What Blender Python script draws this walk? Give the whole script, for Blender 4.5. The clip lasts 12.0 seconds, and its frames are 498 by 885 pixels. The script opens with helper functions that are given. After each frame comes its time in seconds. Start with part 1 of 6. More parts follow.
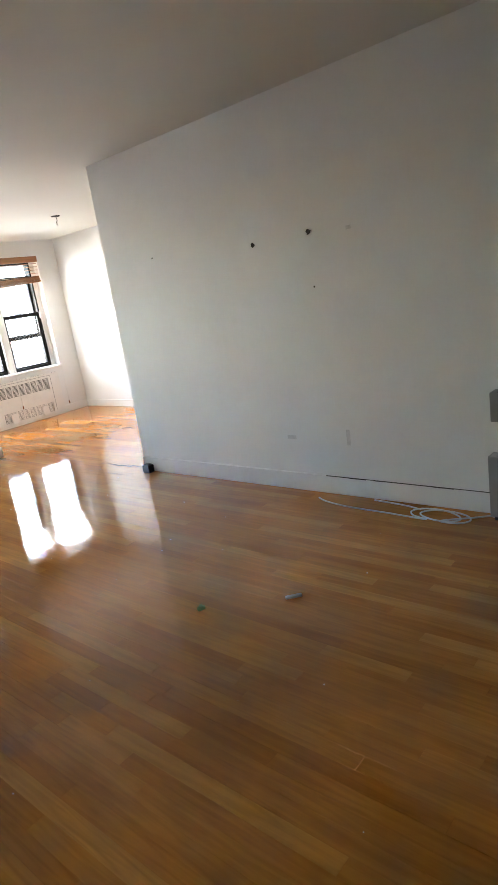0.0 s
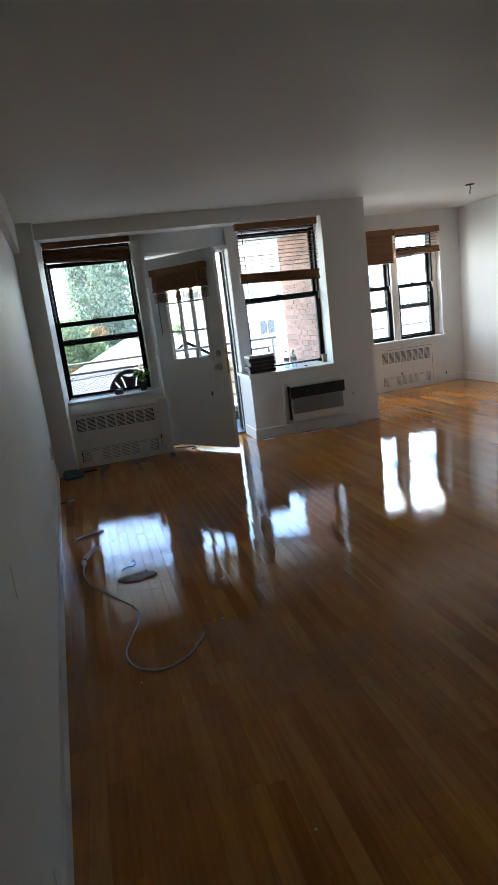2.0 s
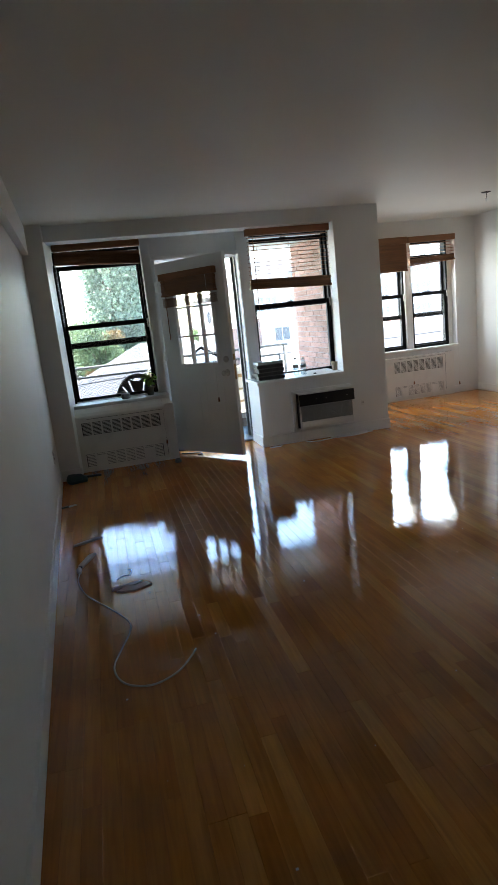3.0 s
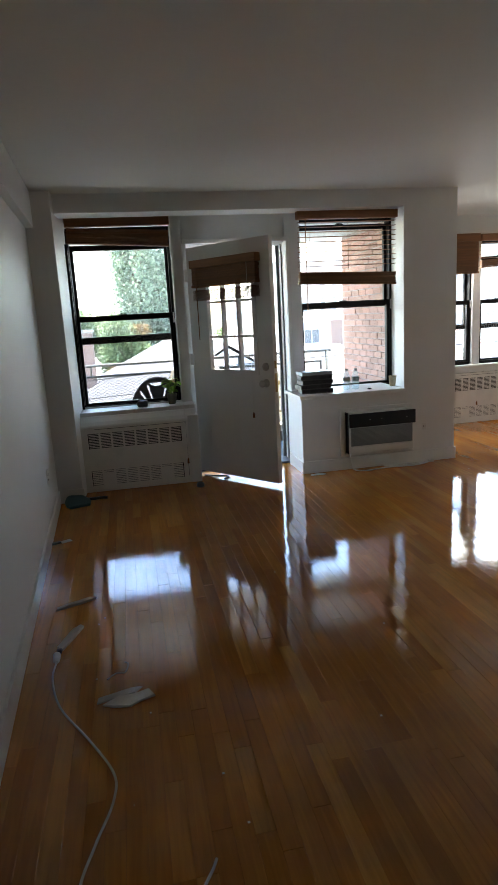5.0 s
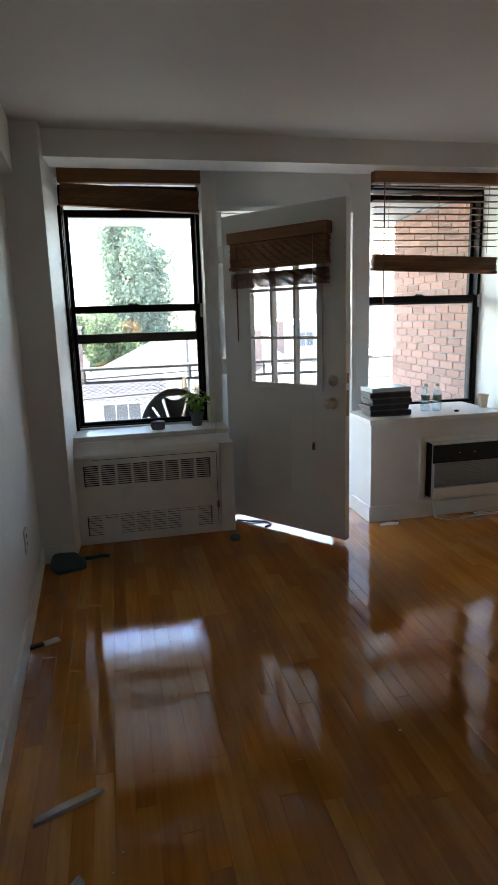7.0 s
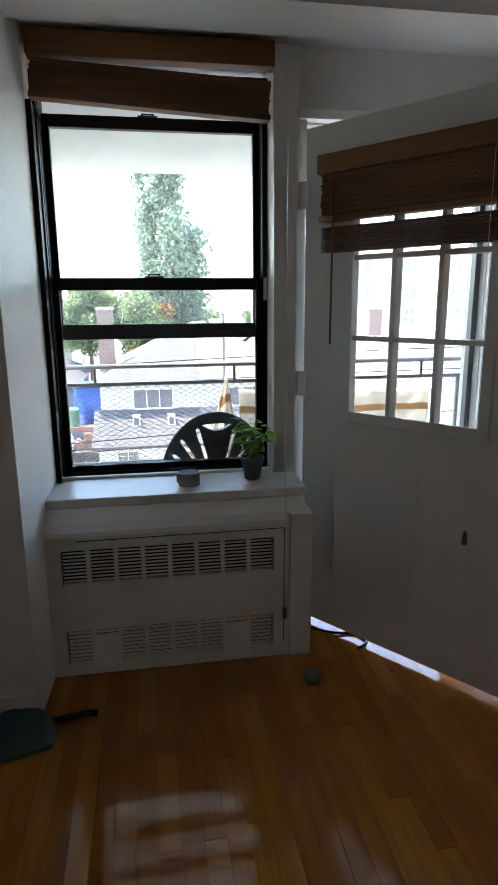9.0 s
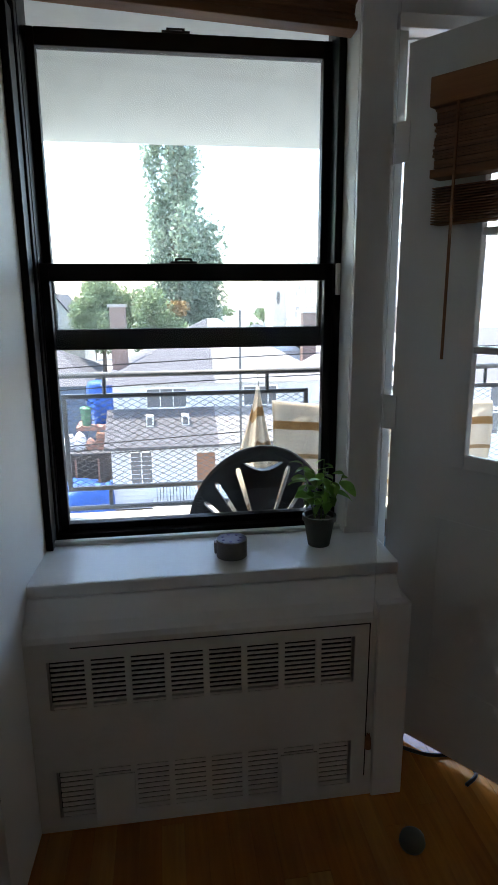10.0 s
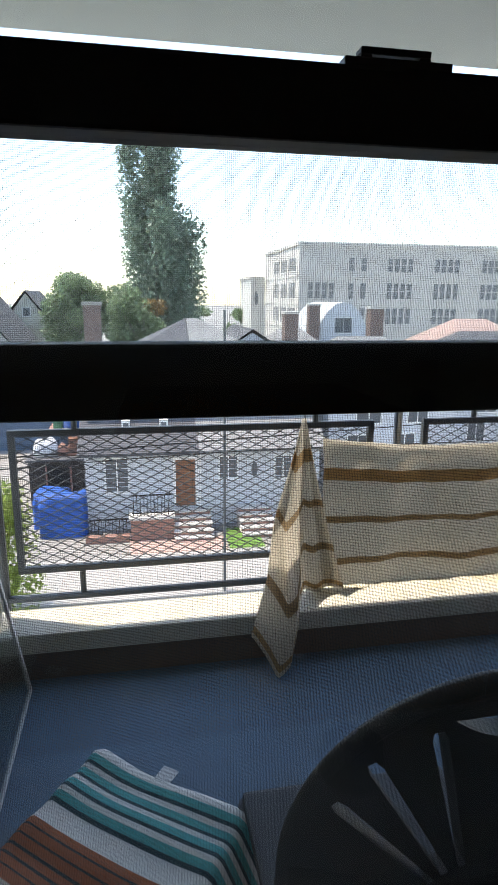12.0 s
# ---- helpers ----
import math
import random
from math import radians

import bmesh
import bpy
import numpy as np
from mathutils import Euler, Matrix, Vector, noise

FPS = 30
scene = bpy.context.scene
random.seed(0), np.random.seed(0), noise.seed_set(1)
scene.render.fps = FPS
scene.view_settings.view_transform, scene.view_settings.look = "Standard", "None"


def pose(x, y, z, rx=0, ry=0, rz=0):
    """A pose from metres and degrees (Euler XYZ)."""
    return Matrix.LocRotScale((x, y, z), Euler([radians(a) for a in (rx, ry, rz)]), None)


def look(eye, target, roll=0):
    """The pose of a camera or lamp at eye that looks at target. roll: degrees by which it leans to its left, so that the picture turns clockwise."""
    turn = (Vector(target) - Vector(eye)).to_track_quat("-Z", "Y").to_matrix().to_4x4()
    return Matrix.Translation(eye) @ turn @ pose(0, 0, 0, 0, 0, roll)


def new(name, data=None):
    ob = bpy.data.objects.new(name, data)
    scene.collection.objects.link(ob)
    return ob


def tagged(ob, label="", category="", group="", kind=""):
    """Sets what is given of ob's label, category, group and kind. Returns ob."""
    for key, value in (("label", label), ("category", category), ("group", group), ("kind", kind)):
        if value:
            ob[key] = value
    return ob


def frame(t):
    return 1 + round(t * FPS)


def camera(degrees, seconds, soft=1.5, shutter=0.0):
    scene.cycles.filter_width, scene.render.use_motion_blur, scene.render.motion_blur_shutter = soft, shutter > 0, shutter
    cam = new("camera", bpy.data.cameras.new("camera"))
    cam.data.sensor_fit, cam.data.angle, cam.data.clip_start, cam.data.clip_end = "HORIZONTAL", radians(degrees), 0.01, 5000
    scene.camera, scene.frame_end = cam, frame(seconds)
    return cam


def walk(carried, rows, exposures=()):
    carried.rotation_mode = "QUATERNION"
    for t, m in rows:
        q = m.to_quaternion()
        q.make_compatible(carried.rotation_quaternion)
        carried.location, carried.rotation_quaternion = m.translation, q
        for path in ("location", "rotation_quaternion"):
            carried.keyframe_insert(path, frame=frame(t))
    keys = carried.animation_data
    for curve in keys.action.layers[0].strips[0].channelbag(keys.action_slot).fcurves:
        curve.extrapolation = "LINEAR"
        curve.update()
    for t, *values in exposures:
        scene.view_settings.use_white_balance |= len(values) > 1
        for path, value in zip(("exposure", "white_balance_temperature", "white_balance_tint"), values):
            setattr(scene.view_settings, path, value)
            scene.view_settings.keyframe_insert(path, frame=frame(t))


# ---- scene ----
cam = camera(45.0, 12.0, soft=1.2)
PATH = [
    (0, (0.025, 0.023, 1.362), (1.46, 1.324, 0.863), -8.8),
    (0.5, (-0.024, 0.007, 1.397), (0.895, 1.709, 0.888), -10.0),
    (1, (-0.086, 0.015, 1.412), (0.6, 1.83, 0.925), -9.2),
    (1.5, (-0.161, 0.016, 1.432), (0.403, 1.877, 0.964), -8.1),
    (2, (-0.197, 0.021, 1.428), (0.278, 1.913, 0.986), -7.1),
    (2.5, (-0.162, 0.022, 1.415), (0.288, 1.924, 0.991), -6.7),
    (4.5, (0.012, 0.843, 1.419), (0.389, 2.764, 1.008), -3.7),
    (5, (0.002, 1.167, 1.413), (0.371, 3.089, 1.001), -3.2),
    (5.5, (-0.046, 1.501, 1.42), (0.346, 3.418, 1.006), -3.0),
    (6, (-0.084, 1.888, 1.38), (0.319, 3.802, 0.961), -2.7),
    (6.5, (-0.104, 2.224, 1.396), (0.3, 4.137, 0.973), -2.2),
    (7, (-0.154, 2.592, 1.385), (0.263, 4.505, 0.975), -1.7),
    (9, (-0.038, 4.213, 1.39), (0.276, 6.134, 0.931), -0.4),
    (9.5, (-0.019, 4.587, 1.39), (0.250, 6.511, 0.92), -0.4),
    (10, (-0.076, 4.948, 1.385), (0.198, 6.872, 0.918), -0.4),
    (10.5, (-0.067, 5.336, 1.365), (0.1795, 7.265, 0.904), -0.3),
    (11, (-0.1155, 5.653, 1.348), (0.1385, 7.582, 0.894), -0.2),
    (11.5, (-0.175, 5.958, 1.35), (0.108, 7.888, 0.905), 0.3),
    (12, (-0.183, 6.320, 1.333), (0.174, 8.232, 0.868), 0.5),
]
walk(cam, [(t, look(eye, target, roll)) for t, eye, target, roll in PATH],
     exposures=[(0.0, 5.6, 7050, 8), (0.3, 5.0, 6950, 8), (0.6, 4.25, 6700, 7), (1.2, 4.05, 6600, 5), (2.5, 4.0, 6650, 5), (5.0, 4.05, 7100, 7), (7.0, 4.05, 7200, 9), (9.0, 3.85, 6950, 10), (10.0, 3.4, 6800, 10), (11.0, 2.85, 6600, 10), (11.5, 2.42, 6800, 10), (12.0, 2.08, 7100, 10)])

# ---- world, sun, exposure ----
SUN_ELEVATION, SUN_AZIMUTH = 69.0, -70.0  # degrees; azimuth from +y towards +x
world = bpy.data.worlds.new("world")
scene.world = world
world.use_nodes = True
wn = world.node_tree.nodes
sky = wn.new("ShaderNodeTexSky")
sky.sky_type = "NISHITA"
sky.sun_disc = False
sky.sun_elevation = radians(SUN_ELEVATION)
sky.sun_rotation = radians(SUN_AZIMUTH)
sky.dust_density = 0.6
sky.air_density = 1.0
wn["Background"].inputs["Strength"].default_value = 0.15
world.node_tree.links.new(sky.outputs[0], wn["Background"].inputs["Color"])

sun_data = bpy.data.lights.new("sun", "SUN")
sun_data.energy, sun_data.angle, sun_data.color = 2.1, radians(0.6), (1.0, 0.95, 0.87)
sun = new("sun", sun_data)
sa, se = radians(SUN_AZIMUTH), radians(SUN_ELEVATION)
sun.matrix_world = look((0, 0, 30), (-math.sin(sa) * math.cos(se), -math.cos(sa) * math.cos(se), 30 - math.sin(se)))

# daylight at the alcove's two windows
for wx in (3.81, 4.45):
    lamp_data = bpy.data.lights.new("window_daylight", "AREA")
    lamp_data.shape, lamp_data.size, lamp_data.size_y = "RECTANGLE", 0.5, 1.3
    lamp_data.energy, lamp_data.color = 1.1, (0.93, 0.97, 1.0)
    lamp = new("window_daylight", lamp_data)
    lamp.matrix_world = look((wx, 8.03, 1.4), (wx, 7.0, 0.75))

# ---- materials ----
def base_mat(name):
    m = bpy.data.materials.new(name)
    m.use_nodes = True
    nt = m.node_tree
    return m, nt, nt.nodes["Principled BSDF"]


def surface(name, color, rough=0.6, metal=0.0, vary=0.12, scale=6.0, fine=120.0, bump=0.15, stretch=(1, 1, 1), dirt=None, dirt_amount=0.0, coat=0.0, per=0.0, spread=0.15, coords="Object", depth=0.002):
    """A procedural surface: colour varied at a broad and a fine scale, stains, relief; per: how far each piece differs."""
    m, nt, b = base_mat(name)
    n, ln = nt.nodes, nt.links
    tc = n.new("ShaderNodeTexCoord")
    mp = n.new("ShaderNodeMapping")
    mp.inputs["Scale"].default_value = stretch
    ln.new(tc.outputs[coords], mp.inputs["Vector"])
    broad = n.new("ShaderNodeTexNoise")
    broad.inputs["Scale"].default_value = scale
    broad.inputs["Detail"].default_value = 5
    grain = n.new("ShaderNodeTexNoise")
    grain.inputs["Scale"].default_value = fine
    grain.inputs["Detail"].default_value = 3
    ln.new(mp.outputs[0], broad.inputs["Vector"])
    ln.new(mp.outputs[0], grain.inputs["Vector"])
    mix = n.new("ShaderNodeMath")
    mix.operation = "MULTIPLY_ADD"
    mix.inputs[1].default_value = 0.35
    ln.new(grain.outputs[0], mix.inputs[0])
    ln.new(broad.outputs[0], mix.inputs[2])
    ramp = n.new("ShaderNodeValToRGB")
    ramp.color_ramp.elements[0].position = 0.35
    ramp.color_ramp.elements[1].position = 1.0
    lo = [max(c * (1 - vary), 0) for c in color]
    hi = [min(c * (1 + vary), 1) for c in color]
    ramp.color_ramp.elements[0].color = (*lo, 1)
    ramp.color_ramp.elements[1].color = (*hi, 1)
    ln.new(mix.outputs[0], ramp.inputs[0])
    out = ramp.outputs[0]
    if per > 0:
        info = n.new("ShaderNodeObjectInfo")
        geo = n.new("ShaderNodeNewGeometry")
        add = n.new("ShaderNodeMath")
        add.operation = "ADD"
        ln.new(info.outputs["Random"], add.inputs[0])
        ln.new(geo.outputs["Random Per Island"], add.inputs[1])
        fr = n.new("ShaderNodeMath")
        fr.operation = "FRACT"
        ln.new(add.outputs[0], fr.inputs[0])
        mr = n.new("ShaderNodeMapRange")
        mr.inputs["To Min"].default_value = 1 - per
        mr.inputs["To Max"].default_value = 1 + per
        ln.new(fr.outputs[0], mr.inputs["Value"])
        hsv = n.new("ShaderNodeHueSaturation")
        ln.new(mr.outputs[0], hsv.inputs["Value"])
        ln.new(out, hsv.inputs["Color"])
        out = hsv.outputs[0]
    if dirt:
        st = n.new("ShaderNodeTexNoise")
        st.inputs["Scale"].default_value = scale * 0.6
        st.inputs["Detail"].default_value = 8
        st.inputs["Roughness"].default_value = 0.7
        ln.new(tc.outputs[coords], st.inputs["Vector"])
        sr = n.new("ShaderNodeMapRange")
        sr.inputs["From Min"].default_value = 0.52
        sr.inputs["From Max"].default_value = 0.75
        sr.inputs["To Max"].default_value = dirt_amount
        ln.new(st.outputs[0], sr.inputs["Value"])
        mx = n.new("ShaderNodeMix")
        mx.data_type = "RGBA"
        ln.new(sr.outputs[0], mx.inputs["Factor"])
        ln.new(out, mx.inputs["A"])
        mx.inputs["B"].default_value = (*dirt, 1)
        out = mx.outputs["Result"]
    ln.new(out, b.inputs["Base Color"])
    rr = n.new("ShaderNodeMapRange")
    rr.inputs["To Min"].default_value = max(rough - spread * 0.5, 0.02)
    rr.inputs["To Max"].default_value = min(rough + spread * 0.5, 1)
    ln.new(broad.outputs[0], rr.inputs["Value"])
    ln.new(rr.outputs[0], b.inputs["Roughness"])
    b.inputs["Metallic"].default_value = metal
    if coat:
        b.inputs["Coat Weight"].default_value = coat
        b.inputs["Coat Roughness"].default_value = 0.12
    if bump:
        bp = n.new("ShaderNodeBump")
        bp.inputs["Strength"].default_value = bump
        bp.inputs["Distance"].default_value = depth
        ln.new(mix.outputs[0], bp.inputs["Height"])
        ln.new(bp.outputs[0], b.inputs["Normal"])
    return m


def floor_wood(name):
    """Varnished oak strips: each its own tone, grain along y, a glossy and slightly wavy coat."""
    m, nt, b = base_mat(name)
    n, ln = nt.nodes, nt.links
    tc = n.new("ShaderNodeTexCoord")
    info = n.new("ShaderNodeObjectInfo")
    geo = n.new("ShaderNodeNewGeometry")
    add = n.new("ShaderNodeMath")
    add.operation = "ADD"
    ln.new(info.outputs["Random"], add.inputs[0])
    ln.new(geo.outputs["Random Per Island"], add.inputs[1])
    fr = n.new("ShaderNodeMath")
    fr.operation = "FRACT"
    ln.new(add.outputs[0], fr.inputs[0])
    comb = n.new("ShaderNodeCombineXYZ")
    big = n.new("ShaderNodeMath")
    big.operation = "MULTIPLY"
    big.inputs[1].default_value = 37.0
    ln.new(fr.outputs[0], big.inputs[0])
    ln.new(big.outputs[0], comb.inputs["Z"])
    va = n.new("ShaderNodeVectorMath")
    va.operation = "ADD"
    ln.new(geo.outputs["Position"], va.inputs[0])
    ln.new(comb.outputs[0], va.inputs[1])
    mp = n.new("ShaderNodeMapping")
    mp.inputs["Scale"].default_value = (26, 1.6, 1)
    ln.new(va.outputs[0], mp.inputs["Vector"])
    grain = n.new("ShaderNodeTexNoise")
    grain.inputs["Scale"].default_value = 2.2
    grain.inputs["Detail"].default_value = 7
    grain.inputs["Distortion"].default_value = 0.6
    ln.new(mp.outputs[0], grain.inputs["Vector"])
    tone = n.new("ShaderNodeValToRGB")
    cr = tone.color_ramp
    cr.elements[0].color = FLOOR_TONES[0]
    cr.elements[0].position = 0.0
    cr.elements[1].color = FLOOR_TONES[3]
    cr.elements[1].position = 1.0
    e = cr.elements.new(0.3)
    e.color = FLOOR_TONES[1]
    e = cr.elements.new(0.72)
    e.color = FLOOR_TONES[2]
    ln.new(fr.outputs[0], tone.inputs[0])
    mul = n.new("ShaderNodeMix")
    mul.data_type = "RGBA"
    mul.blend_type = "MULTIPLY"
    mul.inputs["Factor"].default_value = 0.5
    gr = n.new("ShaderNodeValToRGB")
    gr.color_ramp.elements[0].position = 0.3
    gr.color_ramp.elements[0].color = (0.62, 0.56, 0.48, 1)
    gr.color_ramp.elements[1].position = 0.62
    gr.color_ramp.elements[1].color = (1.12, 1.1, 1.05, 1)
    ln.new(grain.outputs[0], gr.inputs[0])
    ln.new(tone.outputs[0], mul.inputs["A"])
    ln.new(gr.outputs[0], mul.inputs["B"])
    # worn, darker patches metres across
    worn = n.new("ShaderNodeTexNoise")
    worn.inputs["Scale"].default_value = 0.9
    worn.inputs["Detail"].default_value = 6
    ln.new(geo.outputs["Position"], worn.inputs["Vector"])
    wr = n.new("ShaderNodeMapRange")
    wr.inputs["From Min"].default_value = 0.35
    wr.inputs["From Max"].default_value = 0.7
    wr.inputs["To Min"].default_value = 0.64
    wr.inputs["To Max"].default_value = 1.1
    ln.new(worn.outputs[0], wr.inputs["Value"])
    hsv = n.new("ShaderNodeHueSaturation")
    ln.new(mul.outputs["Result"], hsv.inputs["Color"])
    ln.new(wr.outputs[0], hsv.inputs["Value"])
    ln.new(hsv.outputs[0], b.inputs["Base Color"])
    # gloss: smooth varnish with scuffed areas
    scuff = n.new("ShaderNodeTexNoise")
    scuff.inputs["Scale"].default_value = 3.0
    scuff.inputs["Detail"].default_value = 9
    scuff.inputs["Roughness"].default_value = 0.72
    ln.new(geo.outputs["Position"], scuff.inputs["Vector"])
    rr = n.new("ShaderNodeMapRange")
    rr.inputs["From Min"].default_value = 0.35
    rr.inputs["From Max"].default_value = 0.7
    rr.inputs["To Min"].default_value = 0.006
    rr.inputs["To Max"].default_value = 0.03
    ln.new(scuff.outputs[0], rr.inputs["Value"])
    ln.new(rr.outputs[0], b.inputs["Roughness"])
    b.inputs["IOR"].default_value = 1.64
    wav = n.new("ShaderNodeTexNoise")
    wav.inputs["Scale"].default_value = 2.6
    wav.inputs["Detail"].default_value = 4
    wav.inputs["Roughness"].default_value = 0.55
    mp2 = n.new("ShaderNodeMapping")
    mp2.inputs["Scale"].default_value = (9, 13, 1)
    ln.new(va.outputs[0], mp2.inputs["Vector"])
    ln.new(mp2.outputs[0], wav.inputs["Vector"])
    bp = n.new("ShaderNodeBump")
    bp.inputs["Strength"].default_value = 0.6
    bp.inputs["Distance"].default_value = 0.0007
    ln.new(wav.outputs[0], bp.inputs["Height"])
    # a slower swell along each strip
    swell = n.new("ShaderNodeTexNoise")
    swell.inputs["Scale"].default_value = 2.0
    swell.inputs["Detail"].default_value = 1
    mp3 = n.new("ShaderNodeMapping")
    mp3.inputs["Scale"].default_value = (6, 1.5, 1)
    ln.new(va.outputs[0], mp3.inputs["Vector"])
    ln.new(mp3.outputs[0], swell.inputs["Vector"])
    bp0 = n.new("ShaderNodeBump")
    bp0.inputs["Strength"].default_value = 0.6
    bp0.inputs["Distance"].default_value = 0.0013
    ln.new(swell.outputs[0], bp0.inputs["Height"])
    ln.new(bp0.outputs[0], bp.inputs["Normal"])
    bp2 = n.new("ShaderNodeBump")
    bp2.inputs["Strength"].default_value = 0.1
    bp2.inputs["Distance"].default_value = 0.0006
    ln.new(grain.outputs[0], bp2.inputs["Height"])
    ln.new(bp.outputs[0], bp2.inputs["Normal"])
    ln.new(bp2.outputs[0], b.inputs["Normal"])
    return m


def glass_mat(name, tint=(1, 1, 1), dust=0.03):
    """Thin clear pane: mostly lets light through, mirrors by Fresnel, with a little dust."""
    m, nt, b = base_mat(name)
    n, ln = nt.nodes, nt.links
    tr = n.new("ShaderNodeBsdfTransparent")
    tr.inputs[0].default_value = (*tint, 1)
    gl = n.new("ShaderNodeBsdfGlossy")
    gl.inputs["Roughness"].default_value = 0.02
    lw = n.new("ShaderNodeLayerWeight")
    lw.inputs["Blend"].default_value = 0.5
    pw5 = n.new("ShaderNodeMath")
    pw5.operation = "POWER"
    pw5.inputs[1].default_value = 5.0
    ln.new(lw.outputs["Facing"], pw5.inputs[0])
    fr = n.new("ShaderNodeMath")
    fr.operation = "MULTIPLY_ADD"
    fr.inputs[1].default_value = 0.9
    fr.inputs[2].default_value = 0.03
    ln.new(pw5.outputs[0], fr.inputs[0])
    mx = n.new("ShaderNodeMixShader")
    ln.new(fr.outputs[0], mx.inputs[0])
    ln.new(tr.outputs[0], mx.inputs[1])
    ln.new(gl.outputs[0], mx.inputs[2])
    df = n.new("ShaderNodeBsdfTranslucent")
    df.inputs[0].default_value = (0.88, 0.86, 0.80, 1)
    ns = n.new("ShaderNodeTexNoise")
    ns.inputs["Scale"].default_value = 9
    ns.inputs["Detail"].default_value = 8
    mr = n.new("ShaderNodeMapRange")
    mr.inputs["From Min"].default_value = 0.4
    mr.inputs["From Max"].default_value = 0.8
    mr.inputs["To Min"].default_value = dust * 0.8
    mr.inputs["To Max"].default_value = dust * 2
    ln.new(ns.outputs[0], mr.inputs["Value"])
    mx2 = n.new("ShaderNodeMixShader")
    ln.new(mr.outputs[0], mx2.inputs[0])
    ln.new(mx.outputs[0], mx2.inputs[1])
    ln.new(df.outputs[0], mx2.inputs[2])
    ln.new(mx2.outputs[0], n["Material Output"].inputs["Surface"])
    return m


FLOOR_TONES = [(0.46, 0.155, 0.021, 1), (0.54, 0.193, 0.027, 1), (0.58, 0.215, 0.032, 1), (0.67, 0.285, 0.052, 1)]
M = {}
M["wall"] = surface("wall_paint", (0.77, 0.765, 0.745), 0.55, vary=0.035, scale=2.2, fine=55, bump=0.25, dirt=(0.5, 0.48, 0.45), dirt_amount=0.12)
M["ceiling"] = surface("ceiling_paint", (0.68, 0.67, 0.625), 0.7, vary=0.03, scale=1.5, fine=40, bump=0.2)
M["trim"] = surface("gloss_trim_paint", (0.79, 0.78, 0.755), 0.35, vary=0.04, scale=5, fine=60, bump=0.25, dirt=(0.42, 0.39, 0.35), dirt_amount=0.2)
M["cover"] = surface("radiator_enamel", (0.78, 0.76, 0.72), 0.4, vary=0.04, scale=5, fine=80, bump=0.15, dirt=(0.40, 0.36, 0.31), dirt_amount=0.3)
# near-black colour that paints the shade inside slots and openings
M["dark_slot"] = surface("slot_shadow_black", (0.014, 0.012, 0.011), 0.8, bump=0)
M["floor"] = floor_wood("oak_strip_varnish")
M["gap"] = surface("floor_gap", (0.22, 0.09, 0.02), 0.7, bump=0)
M["black"] = surface("black_window_paint", (0.009, 0.009, 0.0095), 0.5, vary=0.3, scale=9, fine=90, bump=0.1)
M["black"].node_tree.nodes["Principled BSDF"].inputs["Specular IOR Level"].default_value = 0.15
M["black_plastic"] = surface("black_plastic", (0.010, 0.010, 0.011), 0.3, vary=0.2, bump=0.05)
M["black_plastic"].node_tree.nodes["Principled BSDF"].inputs["Specular IOR Level"].default_value = 0.3
M["bamboo"] = surface("bamboo_blind_wood", (0.21, 0.088, 0.034), 0.68, vary=0.35, scale=5, fine=60, bump=0.25, stretch=(0.4, 6, 9), per=0.16)
M["bamboo_light"] = surface("bamboo_valance_wood", (0.25, 0.108, 0.040), 0.62, vary=0.3, scale=5, fine=60, bump=0.25, stretch=(0.4, 6, 9), per=0.1)
M["door"] = surface("door_paint", (0.77, 0.76, 0.74), 0.4, vary=0.03, scale=3, fine=50, bump=0.15, dirt=(0.45, 0.43, 0.4), dirt_amount=0.12)
M["metal"] = surface("brushed_nickel", (0.52, 0.50, 0.46), 0.28, metal=1.0, vary=0.1, bump=0.05)
M["brass"] = surface("aged_brass", (0.35, 0.24, 0.10), 0.38, metal=1.0, vary=0.2, bump=0.05)
M["rail"] = surface("grey_rail_paint", (0.10, 0.108, 0.112), 0.5, metal=0.2, vary=0.12, scale=12, bump=0.2, dirt=(0.25, 0.2, 0.15), dirt_amount=0.3)
M["glass"] = glass_mat("window_glass", dust=0.002)
M["glass_hazy"] = glass_mat("grimy_window_glass", (0.98, 1.0, 1.0), 0.05)
M["glass_film"] = glass_mat("filmed_window_glass", dust=0.022)
M["glass_dusty"] = glass_mat("dusty_glass", (0.93, 0.96, 0.96), 0.04)
M["white_plastic"] = surface("white_plastic", (0.72, 0.71, 0.68), 0.4, vary=0.04, bump=0.08)
M["grey_plastic"] = surface("grey_louvre_plastic", (0.27, 0.27, 0.27), 0.5, vary=0.08, bump=0.1)
M["brick"] = surface("red_brick", (0.43, 0.235, 0.18), 0.85, vary=0.3, scale=14, fine=160, bump=0.6, per=0.22)
M["mortar"] = surface("mortar", (0.40, 0.345, 0.31), 0.9, vary=0.15, scale=20, fine=200, bump=0.5)
M["concrete"] = surface("concrete", (0.32, 0.305, 0.28), 0.85, vary=0.14, scale=4, fine=90, bump=0.4, dirt=(0.25, 0.22, 0.18), dirt_amount=0.4)
M["soffit"] = surface("painted_soffit", (0.48, 0.53, 0.515), 0.8, vary=0.07, scale=1.8, fine=40, bump=0.4, dirt=(0.4, 0.41, 0.42), dirt_amount=0.35)
M["deck"] = surface("blue_grey_deck_paint", (0.085, 0.15, 0.22), 0.6, vary=0.16, scale=5, fine=90, bump=0.3, dirt=(0.22, 0.22, 0.21), dirt_amount=0.4)
M["outside_wall"] = surface("outside_brick_far", (0.34, 0.16, 0.11), 0.9, vary=0.2)


